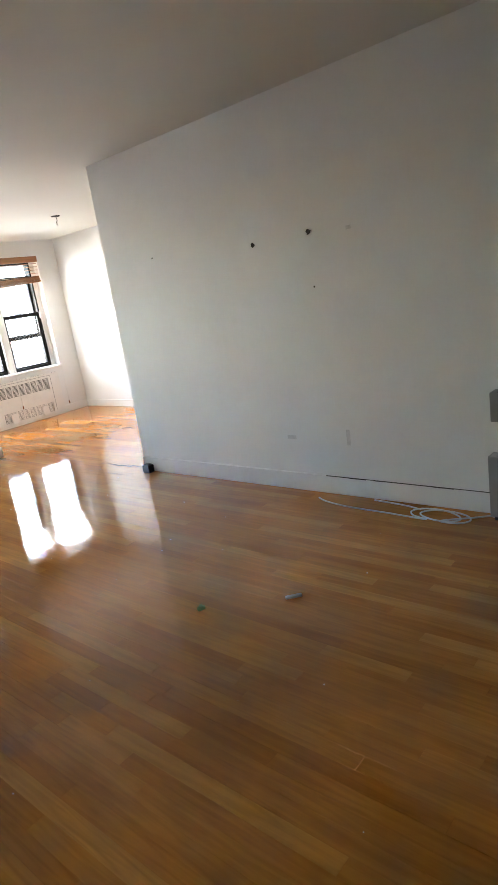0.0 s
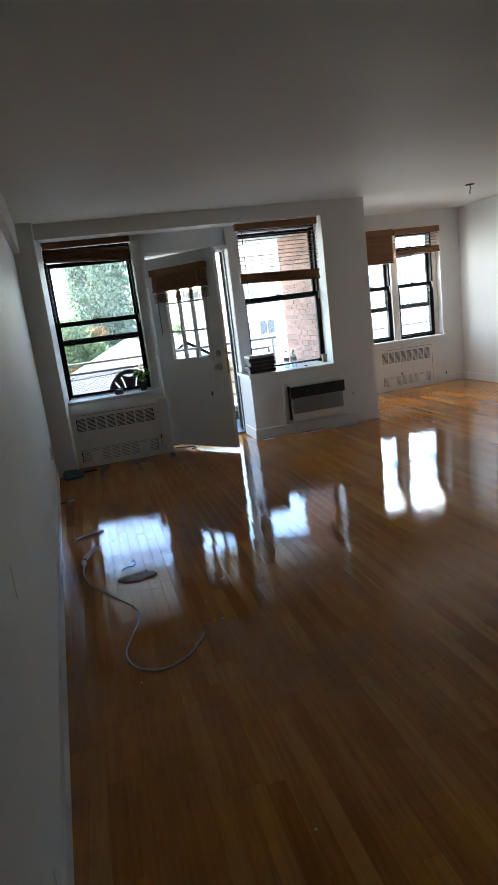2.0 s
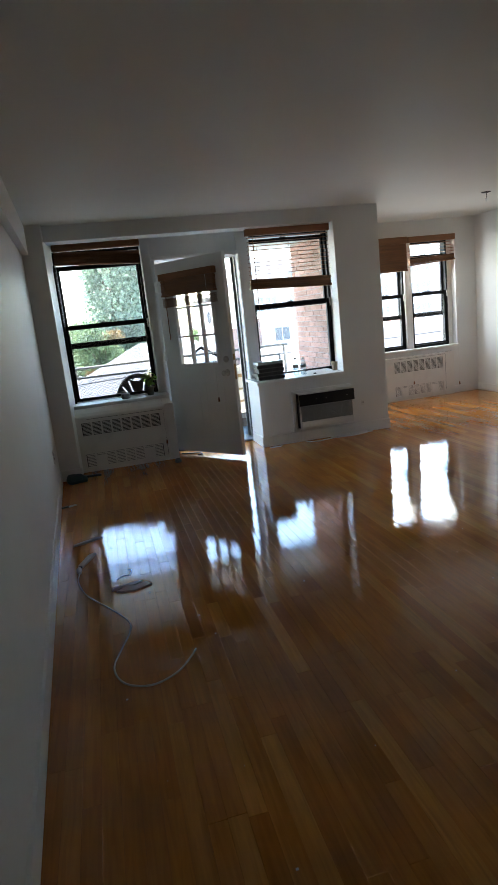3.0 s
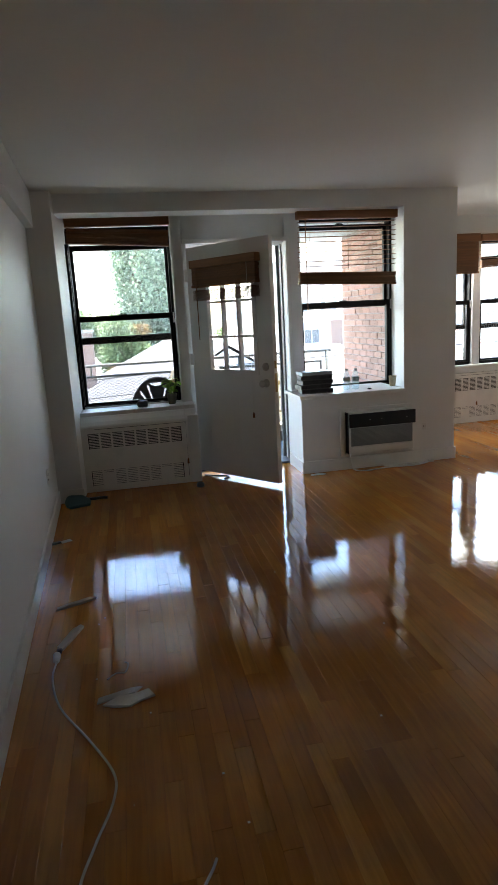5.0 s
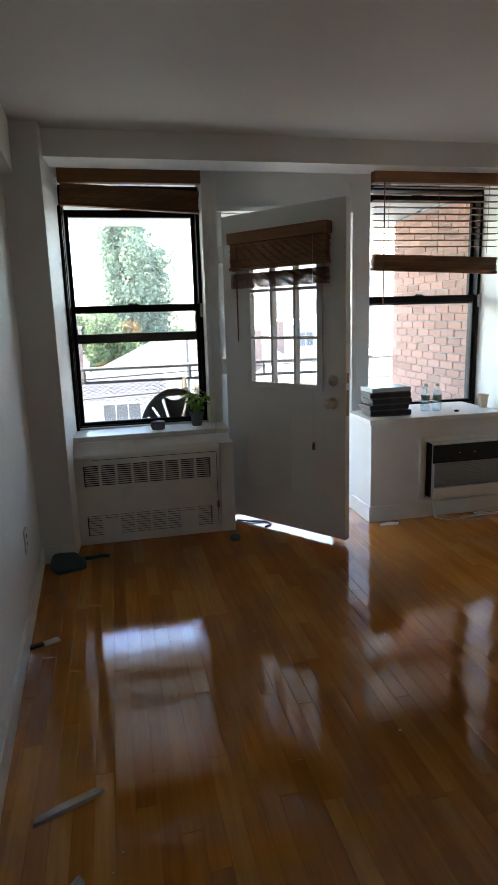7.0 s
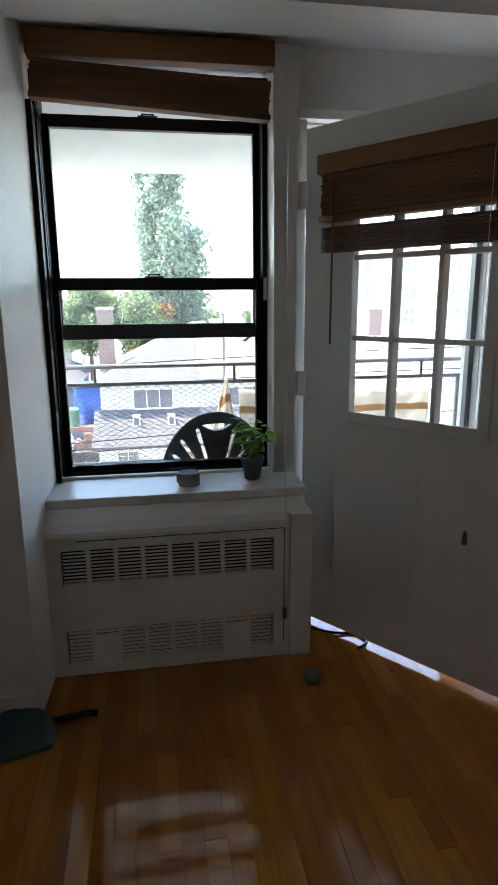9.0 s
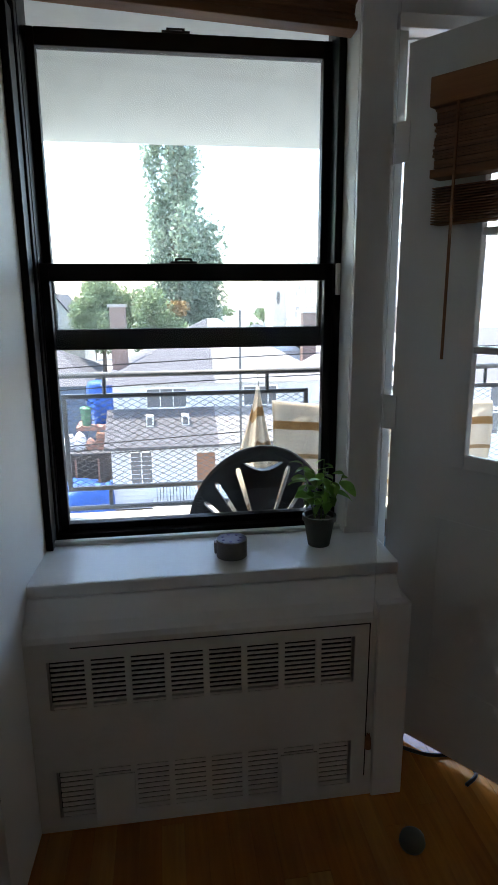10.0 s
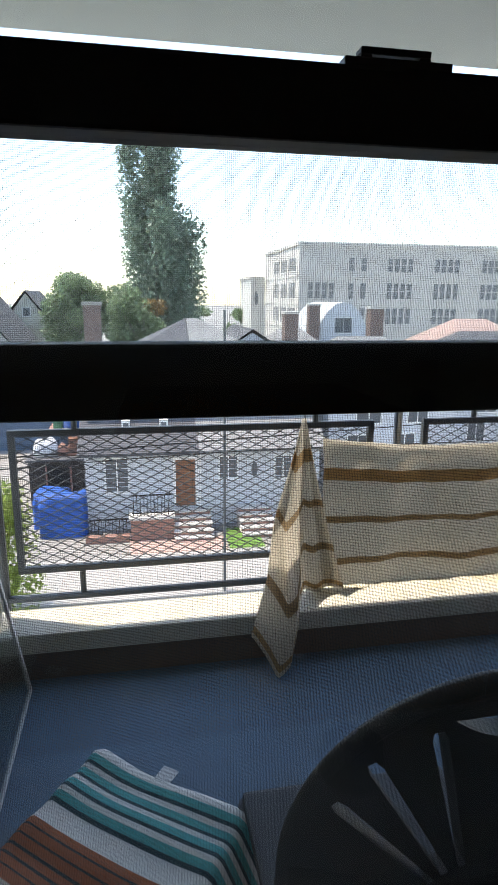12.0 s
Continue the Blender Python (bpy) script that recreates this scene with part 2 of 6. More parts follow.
# ---- builders ----
def bx(bm, x0, x1, y0, y1, z0, z1, bevel=0.0, m=None):
    """Adds a box to bm, its edges bevelled, turned by m."""
    verts = [bm.verts.new(p) for p in ((x0, y0, z0), (x1, y0, z0), (x1, y1, z0), (x0, y1, z0), (x0, y0, z1), (x1, y0, z1), (x1, y1, z1), (x0, y1, z1))]
    faces = [bm.faces.new([verts[i] for i in q]) for q in ((0, 3, 2, 1), (4, 5, 6, 7), (0, 1, 5, 4), (1, 2, 6, 5), (2, 3, 7, 6), (3, 0, 4, 7))]
    if bevel:
        edges = {e for f in faces for e in f.edges}
        made = bmesh.ops.bevel(bm, geom=list(edges), offset=bevel, segments=2, affect="EDGES", profile=0.6)
        verts = list({v for f in made["faces"] for v in f.verts} | {v for v in verts if v.is_valid})
    if m is not None:
        bmesh.ops.transform(bm, matrix=m, verts=verts)
    return verts


def box(*a, **k):
    bm = bmesh.new()
    bx(bm, *a, **k)
    return bm


def boxes(rows, bevel=0.0):
    bm = bmesh.new()
    for r in rows:
        bx(bm, *r, bevel=bevel)
    return bm


def cyl(bm, p, q, r, r2=None, seg=14):
    """Adds a rod from p to q."""
    p, q = Vector(p), Vector(q)
    d = q - p
    m = Matrix.Translation((p + q) / 2) @ d.to_track_quat("Z", "Y").to_matrix().to_4x4()
    bmesh.ops.create_cone(bm, cap_ends=True, segments=seg, radius1=r, radius2=r if r2 is None else r2, depth=d.length, matrix=m)
    return bm


def rod(p, q, r, r2=None, seg=14):
    return cyl(bmesh.new(), p, q, r, r2, seg)


def lathe(profile, seg=20, m=None):
    """A turned body from (radius, height) steps."""
    bm = bmesh.new()
    rings = [[bm.verts.new((r * math.cos(2 * math.pi * i / seg), r * math.sin(2 * math.pi * i / seg), z)) for i in range(seg)] for r, z in profile]
    for a, b in zip(rings, rings[1:]):
        for i in range(seg):
            bm.faces.new((a[i], a[(i + 1) % seg], b[(i + 1) % seg], b[i]))
    bm.faces.new(rings[0][::-1])
    bm.faces.new(rings[-1])
    if m is not None:
        bmesh.ops.transform(bm, matrix=m, verts=bm.verts)
    return bm


def tube(points, r, seg=8, closed=False):
    """A round cord along points, smoothed by a spline."""
    pts = [Vector(p) for p in points]
    fine = []
    for i in range(len(pts) - 1):
        a, b, c, d = pts[max(i - 1, 0)], pts[i], pts[i + 1], pts[min(i + 2, len(pts) - 1)]
        for k in range(7):
            s = k / 7
            fine.append(0.5 * (2 * b + (c - a) * s + (2 * a - 5 * b + 4 * c - d) * s * s + (3 * b - a - 3 * c + d) * s ** 3))
    fine.append(pts[-1])
    bm = bmesh.new()
    rings = []
    for i, p in enumerate(fine):
        d = (fine[min(i + 1, len(fine) - 1)] - fine[max(i - 1, 0)]).normalized()
        side = d.cross(Vector((0, 0, 1)))
        side = side.normalized() if side.length > 1e-4 else Vector((1, 0, 0))
        up = side.cross(d)
        rings.append([bm.verts.new(p + r * (math.cos(2 * math.pi * k / seg) * side + math.sin(2 * math.pi * k / seg) * up)) for k in range(seg)])
    for a, b in zip(rings, rings[1:]):
        for k in range(seg):
            bm.faces.new((a[k], a[(k + 1) % seg], b[(k + 1) % seg], b[k]))
    bm.faces.new(rings[0])
    bm.faces.new(rings[-1][::-1])
    return bm


def mesh_of(name, bm, material, smooth=False):
    bmesh.ops.recalc_face_normals(bm, faces=bm.faces)
    me = bpy.data.meshes.new(name)
    bm.to_mesh(me)
    bm.free()
    me.materials.append(material)
    if smooth:
        me.shade_smooth()
    return me


def part(name, bm, material, parent=None, label="", smooth=False):
    ob = new(name, mesh_of(name, bm, material, smooth))
    ob.parent = parent
    return tagged(ob, label)


def thing(name, label, category, bm=None, material=None, at=None, group="", kind="", smooth=False):
    ob = new(name, mesh_of(name, bm, material, smooth) if bm else None)
    if at is not None:
        ob.matrix_world = at
    return tagged(ob, label, category, group, kind)


def structure(name, bm, material, label, category="wall"):
    return thing(name, label, category, bm, material, kind="structure")


# ---- the plan (metres) ----
CEIL = 2.395
XL, XR, YB = -0.66, 3.07, -2.2        # living room: side walls and the wall behind
YF, YW, YO = 6.20, 6.74, 6.98         # front of the window wall, windows' inner face, outside face
XC, YA, XA, YE = 2.92, 7.755, 5.13, 3.99   # alcove: its near corner, window wall, far side, end of the right wall


def xw(y):
    """The face of the left wall, which runs a little askew."""
    return -0.65 + 0.037 * (6.1 - y)


def askew(bm, off0, off1, y0, y1, z0, z1):
    """Adds a length of stuff along the left wall, from off0 to off1 off its face."""
    p = [bm.verts.new((xw(y) + o, y, z)) for z in (z0, z1) for o, y in ((off0, y0), (off1, y0), (off1, y1), (off0, y1))]
    for q in ((0, 3, 2, 1), (4, 5, 6, 7), (0, 1, 5, 4), (1, 2, 6, 5), (2, 3, 7, 6), (3, 0, 4, 7)):
        bm.faces.new([p[i] for i in q])
    return bm

# ---- structure ----
floor_base = structure("floor", boxes([(XL - 0.2, XR + 0.15, YB - 0.2, YO, -0.3, -0.012), (XR + 0.15, XA + 0.2, YE - 0.15, YA + 0.25, -0.3, -0.012), (XC - 0.24, XR + 0.15, YO, YA + 0.25, -0.3, -0.012)]), M["gap"], "glossy varnished oak strip floor with worn patches", "floor")
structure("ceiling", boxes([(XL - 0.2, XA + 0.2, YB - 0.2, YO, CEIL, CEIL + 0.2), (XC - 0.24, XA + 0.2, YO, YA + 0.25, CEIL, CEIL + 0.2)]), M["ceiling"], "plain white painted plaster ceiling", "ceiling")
wall_west = structure("wall_west", askew(bmesh.new(), -0.2, 0.0, YB, YO, -0.01, CEIL), M["wall"], "long white painted wall with scuffs near the floor")
structure("wall_south", boxes([(XL - 0.2, XR + 0.15, YB - 0.2, YB, 0, CEIL)]), M["wall"], "plain white wall closing the room")
wall_east = structure("wall_east", boxes([(XR, XR + 0.15, YB, YE, 0, CEIL)]), M["wall"], "white painted wall with nail holes and scuff marks")
structure("wall_alcove_back", boxes([(XR + 0.15, XA, YE - 0.15, YE, 0, CEIL)]), M["wall"], "plain white wall of the alcove")
structure("wall_alcove_east", boxes([(XA, XA + 0.2, YE - 0.15, YA + 0.25, 0, CEIL)]), M["wall"], "plain white alcove side wall lit by the windows")
bm = boxes([(XL - 0.02, -0.53, 6.846, YO, 0, CEIL)])
a = [bm.verts.new((x, y, z)) for z in (0, CEIL) for x, y in ((XL - 0.02, 6.09), (-0.457, 6.09), (-0.415, 6.846), (XL - 0.02, 6.846))]
for q in ((0, 3, 2, 1), (4, 5, 6, 7), (0, 1, 5, 4), (1, 2, 6, 5), (2, 3, 7, 6), (3, 0, 4, 7)):
    bm.faces.new([a[i] for i in q])
structure("column", bm, M["wall"], "white pier with a splayed reveal beside the window", "column")
structure("beam", askew(bmesh.new(), 0.0, 0.055, YB, 6.09, 2.14, CEIL), M["wall"], "shallow white beam under the ceiling", "beam")
structure("header", boxes([(-0.46, 2.42, YF, 6.44, 2.255, CEIL), (-0.46, 2.42, 6.44, 6.66, 2.312, CEIL)]), M["wall"], "white header over the window recess", "beam")
W1 = (-0.425, 0.455, 0.665, 2.25)
W2 = (1.615, 2.545, 0.665, 2.25)
D1 = (0.585, 1.475, 0.0, 2.045)
structure("wall_north", boxes([
    (W1[0], W1[1], 6.66, 6.78, 0, W1[2] - 0.012), (W1[0], 2.67, 6.66, YO, 2.25, CEIL),
    (W1[1], D1[0], 6.62, 6.846, 0, 2.25), (W1[1] + 0.09, D1[0], 6.846, YO, 0, 2.25), (D1[0], D1[1], 6.66, YO, 2.045, 2.25), (D1[1], W2[0], 6.62, 6.846, 0, 2.25), (D1[1], W2[0] - 0.05, 6.846, YO, 0, 2.25),
    (W2[0], W2[1], 6.66, 6.78, 0, W2[2] - 0.012),
]), M["wall"], "white window wall with deep recesses")
structure("wall_under_window", boxes([(1.455, 2.42, YF, 6.62, 0, 0.665), (1.615, 2.42, 6.62, 6.66, 0, 0.665)]), M["wall"], "white knee wall under the window")
structure("wall_pier", boxes([(W2[1], 2.722, 6.66, 6.85, 0, 2.25)]), M["wall"], "white pier beside the window")
bm = bmesh.new()
# splayed reveal and the wall to the right of window 2
a = [bm.verts.new(p) for p in ((2.42, YF, 0), (XC, YF, 0), (XC, 6.66, 0), (2.545, 6.66, 0), (2.42, YF, CEIL), (XC, YF, CEIL), (XC, 6.66, CEIL), (2.545, 6.66, CEIL))]
for q in ((0, 3, 2, 1), (4, 5, 6, 7), (0, 1, 5, 4), (1, 2, 6, 5), (2, 3, 7, 6), (3, 0, 4, 7)):
    bm.faces.new([a[i] for i in q])
structure("wall_knee", bm, M["wall"], "white return wall beside the window")
structure("wall_alcove_west", boxes([(2.725, XC, 6.66, YA + 0.25, 0, CEIL)]), M["wall"], "white return wall of the alcove")
W3 = (3.55, 4.815, 0.69, 2.13)
structure("wall_alcove_north", boxes([(XC, W3[0], YA, YA + 0.25, 0, CEIL), (W3[1], XA, YA, YA + 0.25, 0, CEIL), (W3[0], W3[1], YA, YA + 0.25, 0, W3[2]), (W3[0], W3[1], YA, YA + 0.25, W3[3], CEIL)]), M["wall"], "white alcove wall with a pair of windows")


def baseboard(rows):
    for r in rows:
        structure("baseboard", box(*r, bevel=0.004), M["trim"], "white painted baseboard with a rounded top", "baseboard")


structure("baseboard", askew(bmesh.new(), 0.0, 0.014, YB, 6.076, 0, 0.11), M["trim"], "white painted baseboard with a rounded top", "baseboard")
baseboard([(XL + 0.02, -0.443, 6.076, 6.09, 0, 0.11), (XR - 0.014, XR, YB, YE, 0.0, 0.12),
           (1.455, XC, YF - 0.014, YF, 0, 0.11), (1.441, 1.455, YF - 0.014, 6.62, 0, 0.11), (XC, XC + 0.014, YF - 0.014, YA, 0, 0.11), (XC + 0.014, XA, YA - 0.014, YA, 0, 0.1), (XA - 0.014, XA, YE, YA - 0.014, 0, 0.1)])

# ---- windows ----
def pane(name, bm, mat, parent, label=""):
    ob = part(name, bm, mat, parent, label)
    ob.visible_shadow = False
    return ob


def screen_mat():
    m, nt, b = base_mat("insect_screen")
    n, ln = nt.nodes, nt.links
    geo = n.new("ShaderNodeNewGeometry")
    sep = n.new("ShaderNodeSeparateXYZ")
    ln.new(geo.outputs["Position"], sep.inputs[0])
    masks = []
    for axis in ("X", "Z"):
        k = n.new("ShaderNodeMath")
        k.operation = "MULTIPLY"
        k.inputs[1].default_value = 1 / 0.0016
        ln.new(sep.outputs[axis], k.inputs[0])
        f = n.new("ShaderNodeMath")
        f.operation = "FRACT"
        ln.new(k.outputs[0], f.inputs[0])
        l = n.new("ShaderNodeMath")
        l.operation = "LESS_THAN"
        l.inputs[1].default_value = 0.10
        ln.new(f.outputs[0], l.inputs[0])
        masks.append(l)
    mx = n.new("ShaderNodeMath")
    mx.operation = "MAXIMUM"
    ln.new(masks[0].outputs[0], mx.inputs[0])
    ln.new(masks[1].outputs[0], mx.inputs[1])
    tr = n.new("ShaderNodeBsdfTransparent")
    sh = n.new("ShaderNodeMixShader")
    b.inputs["Base Color"].default_value = (0.035, 0.035, 0.037, 1)
    b.inputs["Roughness"].default_value = 0.5
    ln.new(mx.outputs[0], sh.inputs[0])
    ln.new(tr.outputs[0], sh.inputs[1])
    ln.new(b.outputs[0], sh.inputs[2])
    ln.new(sh.outputs[0], n["Material Output"].inputs["Surface"])
    return m


M["screen"] = screen_mat()


def hung_window(name, x0, x1, y, z0, z1, low_top, up_bot, up_top, label, screen=False, upper="glass", lower="glass"):
    """A black double-hung window. Lower sash inside, from z0 to low_top; upper sash behind it, from up_bot to up_top."""
    w = thing(name, label, "window", kind="structure")
    for n, r in (("jamb", (x0, x0 + 0.022, y - 0.012, y + 0.105, z0, z1)), ("jamb", (x1 - 0.022, x1, y - 0.012, y + 0.105, z0, z1)), ("frame_head", (x0 + 0.022, x1 - 0.022, y - 0.012, y + 0.105, z1 - 0.03, z1)), ("frame_sill", (x0 + 0.022, x1 - 0.022, y - 0.035, y - 0.002, z0 - 0.01, z0 + 0.030))):
        part(n, box(*r, bevel=0.003), M["black"], w)
    xa, xb = x0 + 0.022, x1 - 0.022
    s = 0.024
    low = part("lower_sash", boxes([(xa, xa + s, y, y + 0.035, z0 + 0.008, low_top), (xb - s, xb, y, y + 0.035, z0 + 0.008, low_top), (xa + s, xb - s, y, y + 0.035, z0 + 0.008, z0 + 0.05), (xa + s, xb - s, y - 0.004, y + 0.035, low_top - 0.048, low_top)], bevel=0.003), M["black"], w)
    pane("pane", box(xa + s, xb - s, y + 0.016, y + 0.02, z0 + 0.05, low_top - 0.048), M[lower], low)
    u = y + 0.06
    up = part("upper_sash", boxes([(xa, xa + s, u, u + 0.035, up_bot, up_top), (xb - s, xb, u, u + 0.035, up_bot, up_top), (xa + s, xb - s, u, u + 0.035, up_bot, up_bot + 0.06), (xa + s, xb - s, u, u + 0.035, up_top - 0.045, up_top)], bevel=0.003), M["black"], w)
    pane("pane", box(xa + s, xb - s, u + 0.016, u + 0.02, up_bot + 0.06, up_top - 0.045), M[upper], up)
    xm = (x0 + x1) / 2 - 0.02
    # sash lock and lift on the meeting rails
    for zz, yy in ((low_top, y + 0.012), (up_top, u + 0.012)):
        lock = boxes([(xm - 0.038, xm + 0.038, yy - 0.012, yy + 0.012, zz, zz + 0.006), (xm - 0.025, xm - 0.017, yy - 0.006, yy + 0.006, zz + 0.006, zz + 0.010), (xm + 0.017, xm + 0.025, yy - 0.006, yy + 0.006, zz + 0.006, zz + 0.010), (xm - 0.025, xm + 0.025, yy - 0.006, yy + 0.006, zz + 0.010, zz + 0.0145)], bevel=0.0012)
        part("sash_lock", lock, M["black_plastic"], w, "black sash lock")
    part("balance_cover", box(x1 - 0.018, x1 - 0.006, y - 0.03, y - 0.012, low_top - 0.09, low_top + 0.0, bevel=0.003), M["white_plastic"], w, "white plastic catch")
    if screen:
        pane("screen", box(xa, xb, y + 0.1, y + 0.1005, z0, low_top + 0.03), M["screen"], w, "fine grey insect screen")
    return w


hung_window("window_1", W1[0], W1[1], 6.74, W1[2], 2.22, 1.482, 1.238, 2.085, "black double-hung window with its upper sash lowered", screen=True, upper="glass_hazy")
structure("window_lining", boxes([(-0.430, -0.408, 6.62, 6.645, 0.681, 2.08), (-0.426, -0.411, 6.645, 6.70, 0.681, 2.08), (-0.425, -0.405, 6.70, 6.728, 0.704, 2.2)], bevel=0.002), M["black"], "black painted lining of the window reveal", "trim")
hung_window("window_2", W2[0], W2[1], 6.74, W2[2], 2.25, 1.497, 1.437, 2.2, "black double-hung window towards the brick wall", upper="glass_film", lower="glass_film")
hung_window("window_3", 3.555, 4.065, 7.85, 0.70, 2.12, 1.45, 1.11, 1.95, "black double-hung alcove window")
hung_window("window_4", 4.165, 4.735, 7.85, 0.70, 2.12, 1.45, 1.11, 1.95, "black double-hung alcove window beside the corner")
structure("mullion", box(4.065, 4.165, 7.80, YA + 0.25, 0.69, 2.13, bevel=0.004), M["trim"], "white painted mullion between two windows", "trim")
structure("window_reveal", box(4.735, 4.815, 7.86, YA + 0.25, 0.69, 2.13), M["trim"], "white painted reveal of the alcove window", "trim")


def stool(rows, label):
    bm = bmesh.new()
    for r in rows:
        bx(bm, *r, bevel=0.006)
    structure("window_sill", bm, M["trim"], label, "sill")


stool([(-0.455, 0.545, 6.402, 6.66, 0.645, 0.68), (-0.425, 0.455, 6.66, 6.683, 0.655, 0.691)], "white painted deep window sill over the radiator")
stool([(1.44, 2.43, 6.185, 6.728, 0.666, 0.70)], "white painted sill on the knee wall")
stool([(3.53, 4.83, 7.72, 7.84, 0.665, 0.695)], "white painted alcove window sill")
bm = bmesh.new()
# sloping moulding from the sill down to the cover
prof = ((6.66, 0.56), (6.326, 0.56), (6.330, 0.575), (6.350, 0.602), (6.380, 0.630), (6.394, 0.645), (6.66, 0.645))
ends = [[bm.verts.new((x, y, z)) for y, z in prof] for x in (-0.455, 0.535)]
bm.faces.new(ends[0])
bm.faces.new(ends[1][::-1])
for k in range(len(prof)):
    bm.faces.new((ends[0][k], ends[1][k], ends[1][(k + 1) % len(prof)], ends[0][(k + 1) % len(prof)]))
structure("sill_apron", bm, M["trim"], "white moulded apron under the sill", "trim")
structure("side_trim", box(0.462, 0.552, 6.318, 6.66, 0.0, 0.60, bevel=0.005), M["trim"], "white pilaster board beside the radiator cover", "trim")
structure("side_trim", box(0.456, 0.548, 6.605, 6.62, 0.705, 2.25, bevel=0.003), M["trim"], "white casing between window and door", "trim")


# ---- radiator covers ----
def radiator_cover(x0, x1, y, ztop, gx0, gx1, gtop, gbot, ltop, lbot, groups, label):
    """A sheet-steel cover: an upper and a lower grille, each of groups of slots between thin bars."""
    c = thing("radiator_cover", label, "radiator")
    # the sheet's near-black colour replaces the shade inside the cover
    part("backing", box(x0, x1, y + 0.03, y + 0.05, 0.02, ztop), M["dark_slot"], c, "near-black sheet standing in for the shade behind the slots")
    rows = [(x0, x1, gtop, ztop), (x0, x1, ltop, gbot), (x0, x1, 0.0, lbot), (x0, gx0, gbot, gtop), (gx1, x1, gbot, gtop), (x0, gx0, lbot, ltop), (gx1, x1, lbot, ltop)]
    for k, (a, b, d, e) in enumerate(rows):
        part("front_panel" if k < 3 else "side_strip", box(a, b, y, y + 0.03, d, e), M["cover"], c)
    w = (gx1 - gx0) / groups
    for zt, zb, n, fill in ((gtop, gbot, 10, 0.5), (ltop, lbot, 9, 0.76)):
        post = mesh_of("mullion_bar", box(-0.008, 0.008, 0.0, 0.005, 0, zt - zb), M["cover"])
        slat = mesh_of("slat", box(0, w - 0.016, 0.002, 0.0042, 0, (zt - zb) / n * fill), M["cover"])
        for i in range(groups):
            if i:
                o = new("mullion_bar", post)
                o.parent, o.location = c, (gx0 + i * w, y, zb)
            for k in range(n):
                o = new("slat", slat)
                o.parent, o.location = c, (gx0 + i * w + 0.008, y, zb + (k + 0.0) * (zt - zb) / n)
    # access panel outline, two little flaps and a catch
    part("panel_gap", boxes([(gx0 + 0.06, gx1 + 0.042, y - 0.001, y + 0.001, gtop + 0.034, gtop + 0.037), (gx1 + 0.039, gx1 + 0.042, y - 0.001, y + 0.001, lbot + 0.02, gtop + 0.034)]), M["dark_slot"], c, "thin dark gap round the access panel")
    for i in (1, groups - 2):
        swing = Matrix.Translation((0, y - 0.002, ltop - 0.02)) @ pose(0, 0, 0, -7, 0, 0) @ Matrix.Translation((0, -y + 0.002, 0.02 - ltop))
        a, b = gx0 + i * w - 0.002, gx0 + (i + 1) * w + 0.002
        part("valve_flap", box(a, b, y - 0.006, y - 0.002, lbot - 0.02, ltop - 0.02, bevel=0.0015, m=swing), M["cover"], c, "small hinged valve flap")
    return c


radiator_cover(-0.448, 0.462, 6.328, 0.56, -0.392, 0.402, 0.508, 0.372, 0.185, 0.045, 8, "cream enamelled radiator cover with slotted grilles under the sill")
radiator_cover(3.62, 4.72, YA - 0.045, 0.60, 3.80, 4.545, 0.54, 0.385, 0.195, 0.06, 8, "white radiator cover under the alcove windows")

# ---- door ----
DOOR = pose(0.585, 6.652, 0, 0, 0, -52.8)
DA, DW, DZ0, DZ1 = 0.046, 0.972, 0.036, 2.01
LX0, LX1, LZ0, LZ1 = 0.265, 0.792, 0.962, 1.83
door = thing("door_1", "white steel balcony door standing ajar with a nine-pane light", "door", at=DOOR, kind="structure")
part("leaf", boxes([(DA, LX0, -0.045, 0, DZ0, DZ1), (LX1, DW, -0.045, 0, DZ0, DZ1), (LX0, LX1, -0.045, 0, DZ0, LZ0), (LX0, LX1, -0.045, 0, LZ1, DZ1)]), M["door"], door)
lite = part("glazing_frame", boxes([(LX0 - 0.028, LX0 + 0.012, -0.057, -0.045, LZ0 - 0.028, LZ1 + 0.028), (LX1 - 0.012, LX1 + 0.028, -0.057, -0.045, LZ0 - 0.028, LZ1 + 0.028), (LX0 + 0.012, LX1 - 0.012, -0.057, -0.045, LZ0 - 0.028, LZ0 + 0.012), (LX0 + 0.012, LX1 - 0.012, -0.057, -0.045, LZ1 - 0.012, LZ1 + 0.028)], bevel=0.004), M["door"], door)
pw, ph = (LX1 - LX0) / 3, (LZ1 - LZ0) / 3
for i in range(3):
    for k in range(3):
        pane("pane", box(LX0 + i * pw + 0.006, LX0 + (i + 1) * pw - 0.006, -0.026, -0.022, LZ0 + k * ph + 0.006, LZ0 + (k + 1) * ph - 0.006), M["glass"], lite)
for i in (1, 2):
    part("muntin", box(LX0 + i * pw - 0.009, LX0 + i * pw + 0.009, -0.05, -0.004, LZ0, LZ1, bevel=0.003), M["door"], lite)
    for j in range(3):
        part("muntin", box(LX0 + j * pw + 0.0095, LX0 + (j + 1) * pw - 0.0095, -0.049, -0.005, LZ0 + i * ph - 0.009, LZ0 + i * ph + 0.009, bevel=0.003), M["door"], lite)
for x0, x1 in ((0.20, 0.48), (0.56, 0.82)):
    part("embossed_panel", boxes([(x0, x1, -0.0464, -0.045, 0.26, 0.275), (x0, x1, -0.0464, -0.045, 0.765, 0.78), (x0, x0 + 0.015, -0.0464, -0.045, 0.275, 0.765), (x1 - 0.015, x1, -0.0464, -0.045, 0.275, 0.765)], bevel=0.0006), M["door"], door)
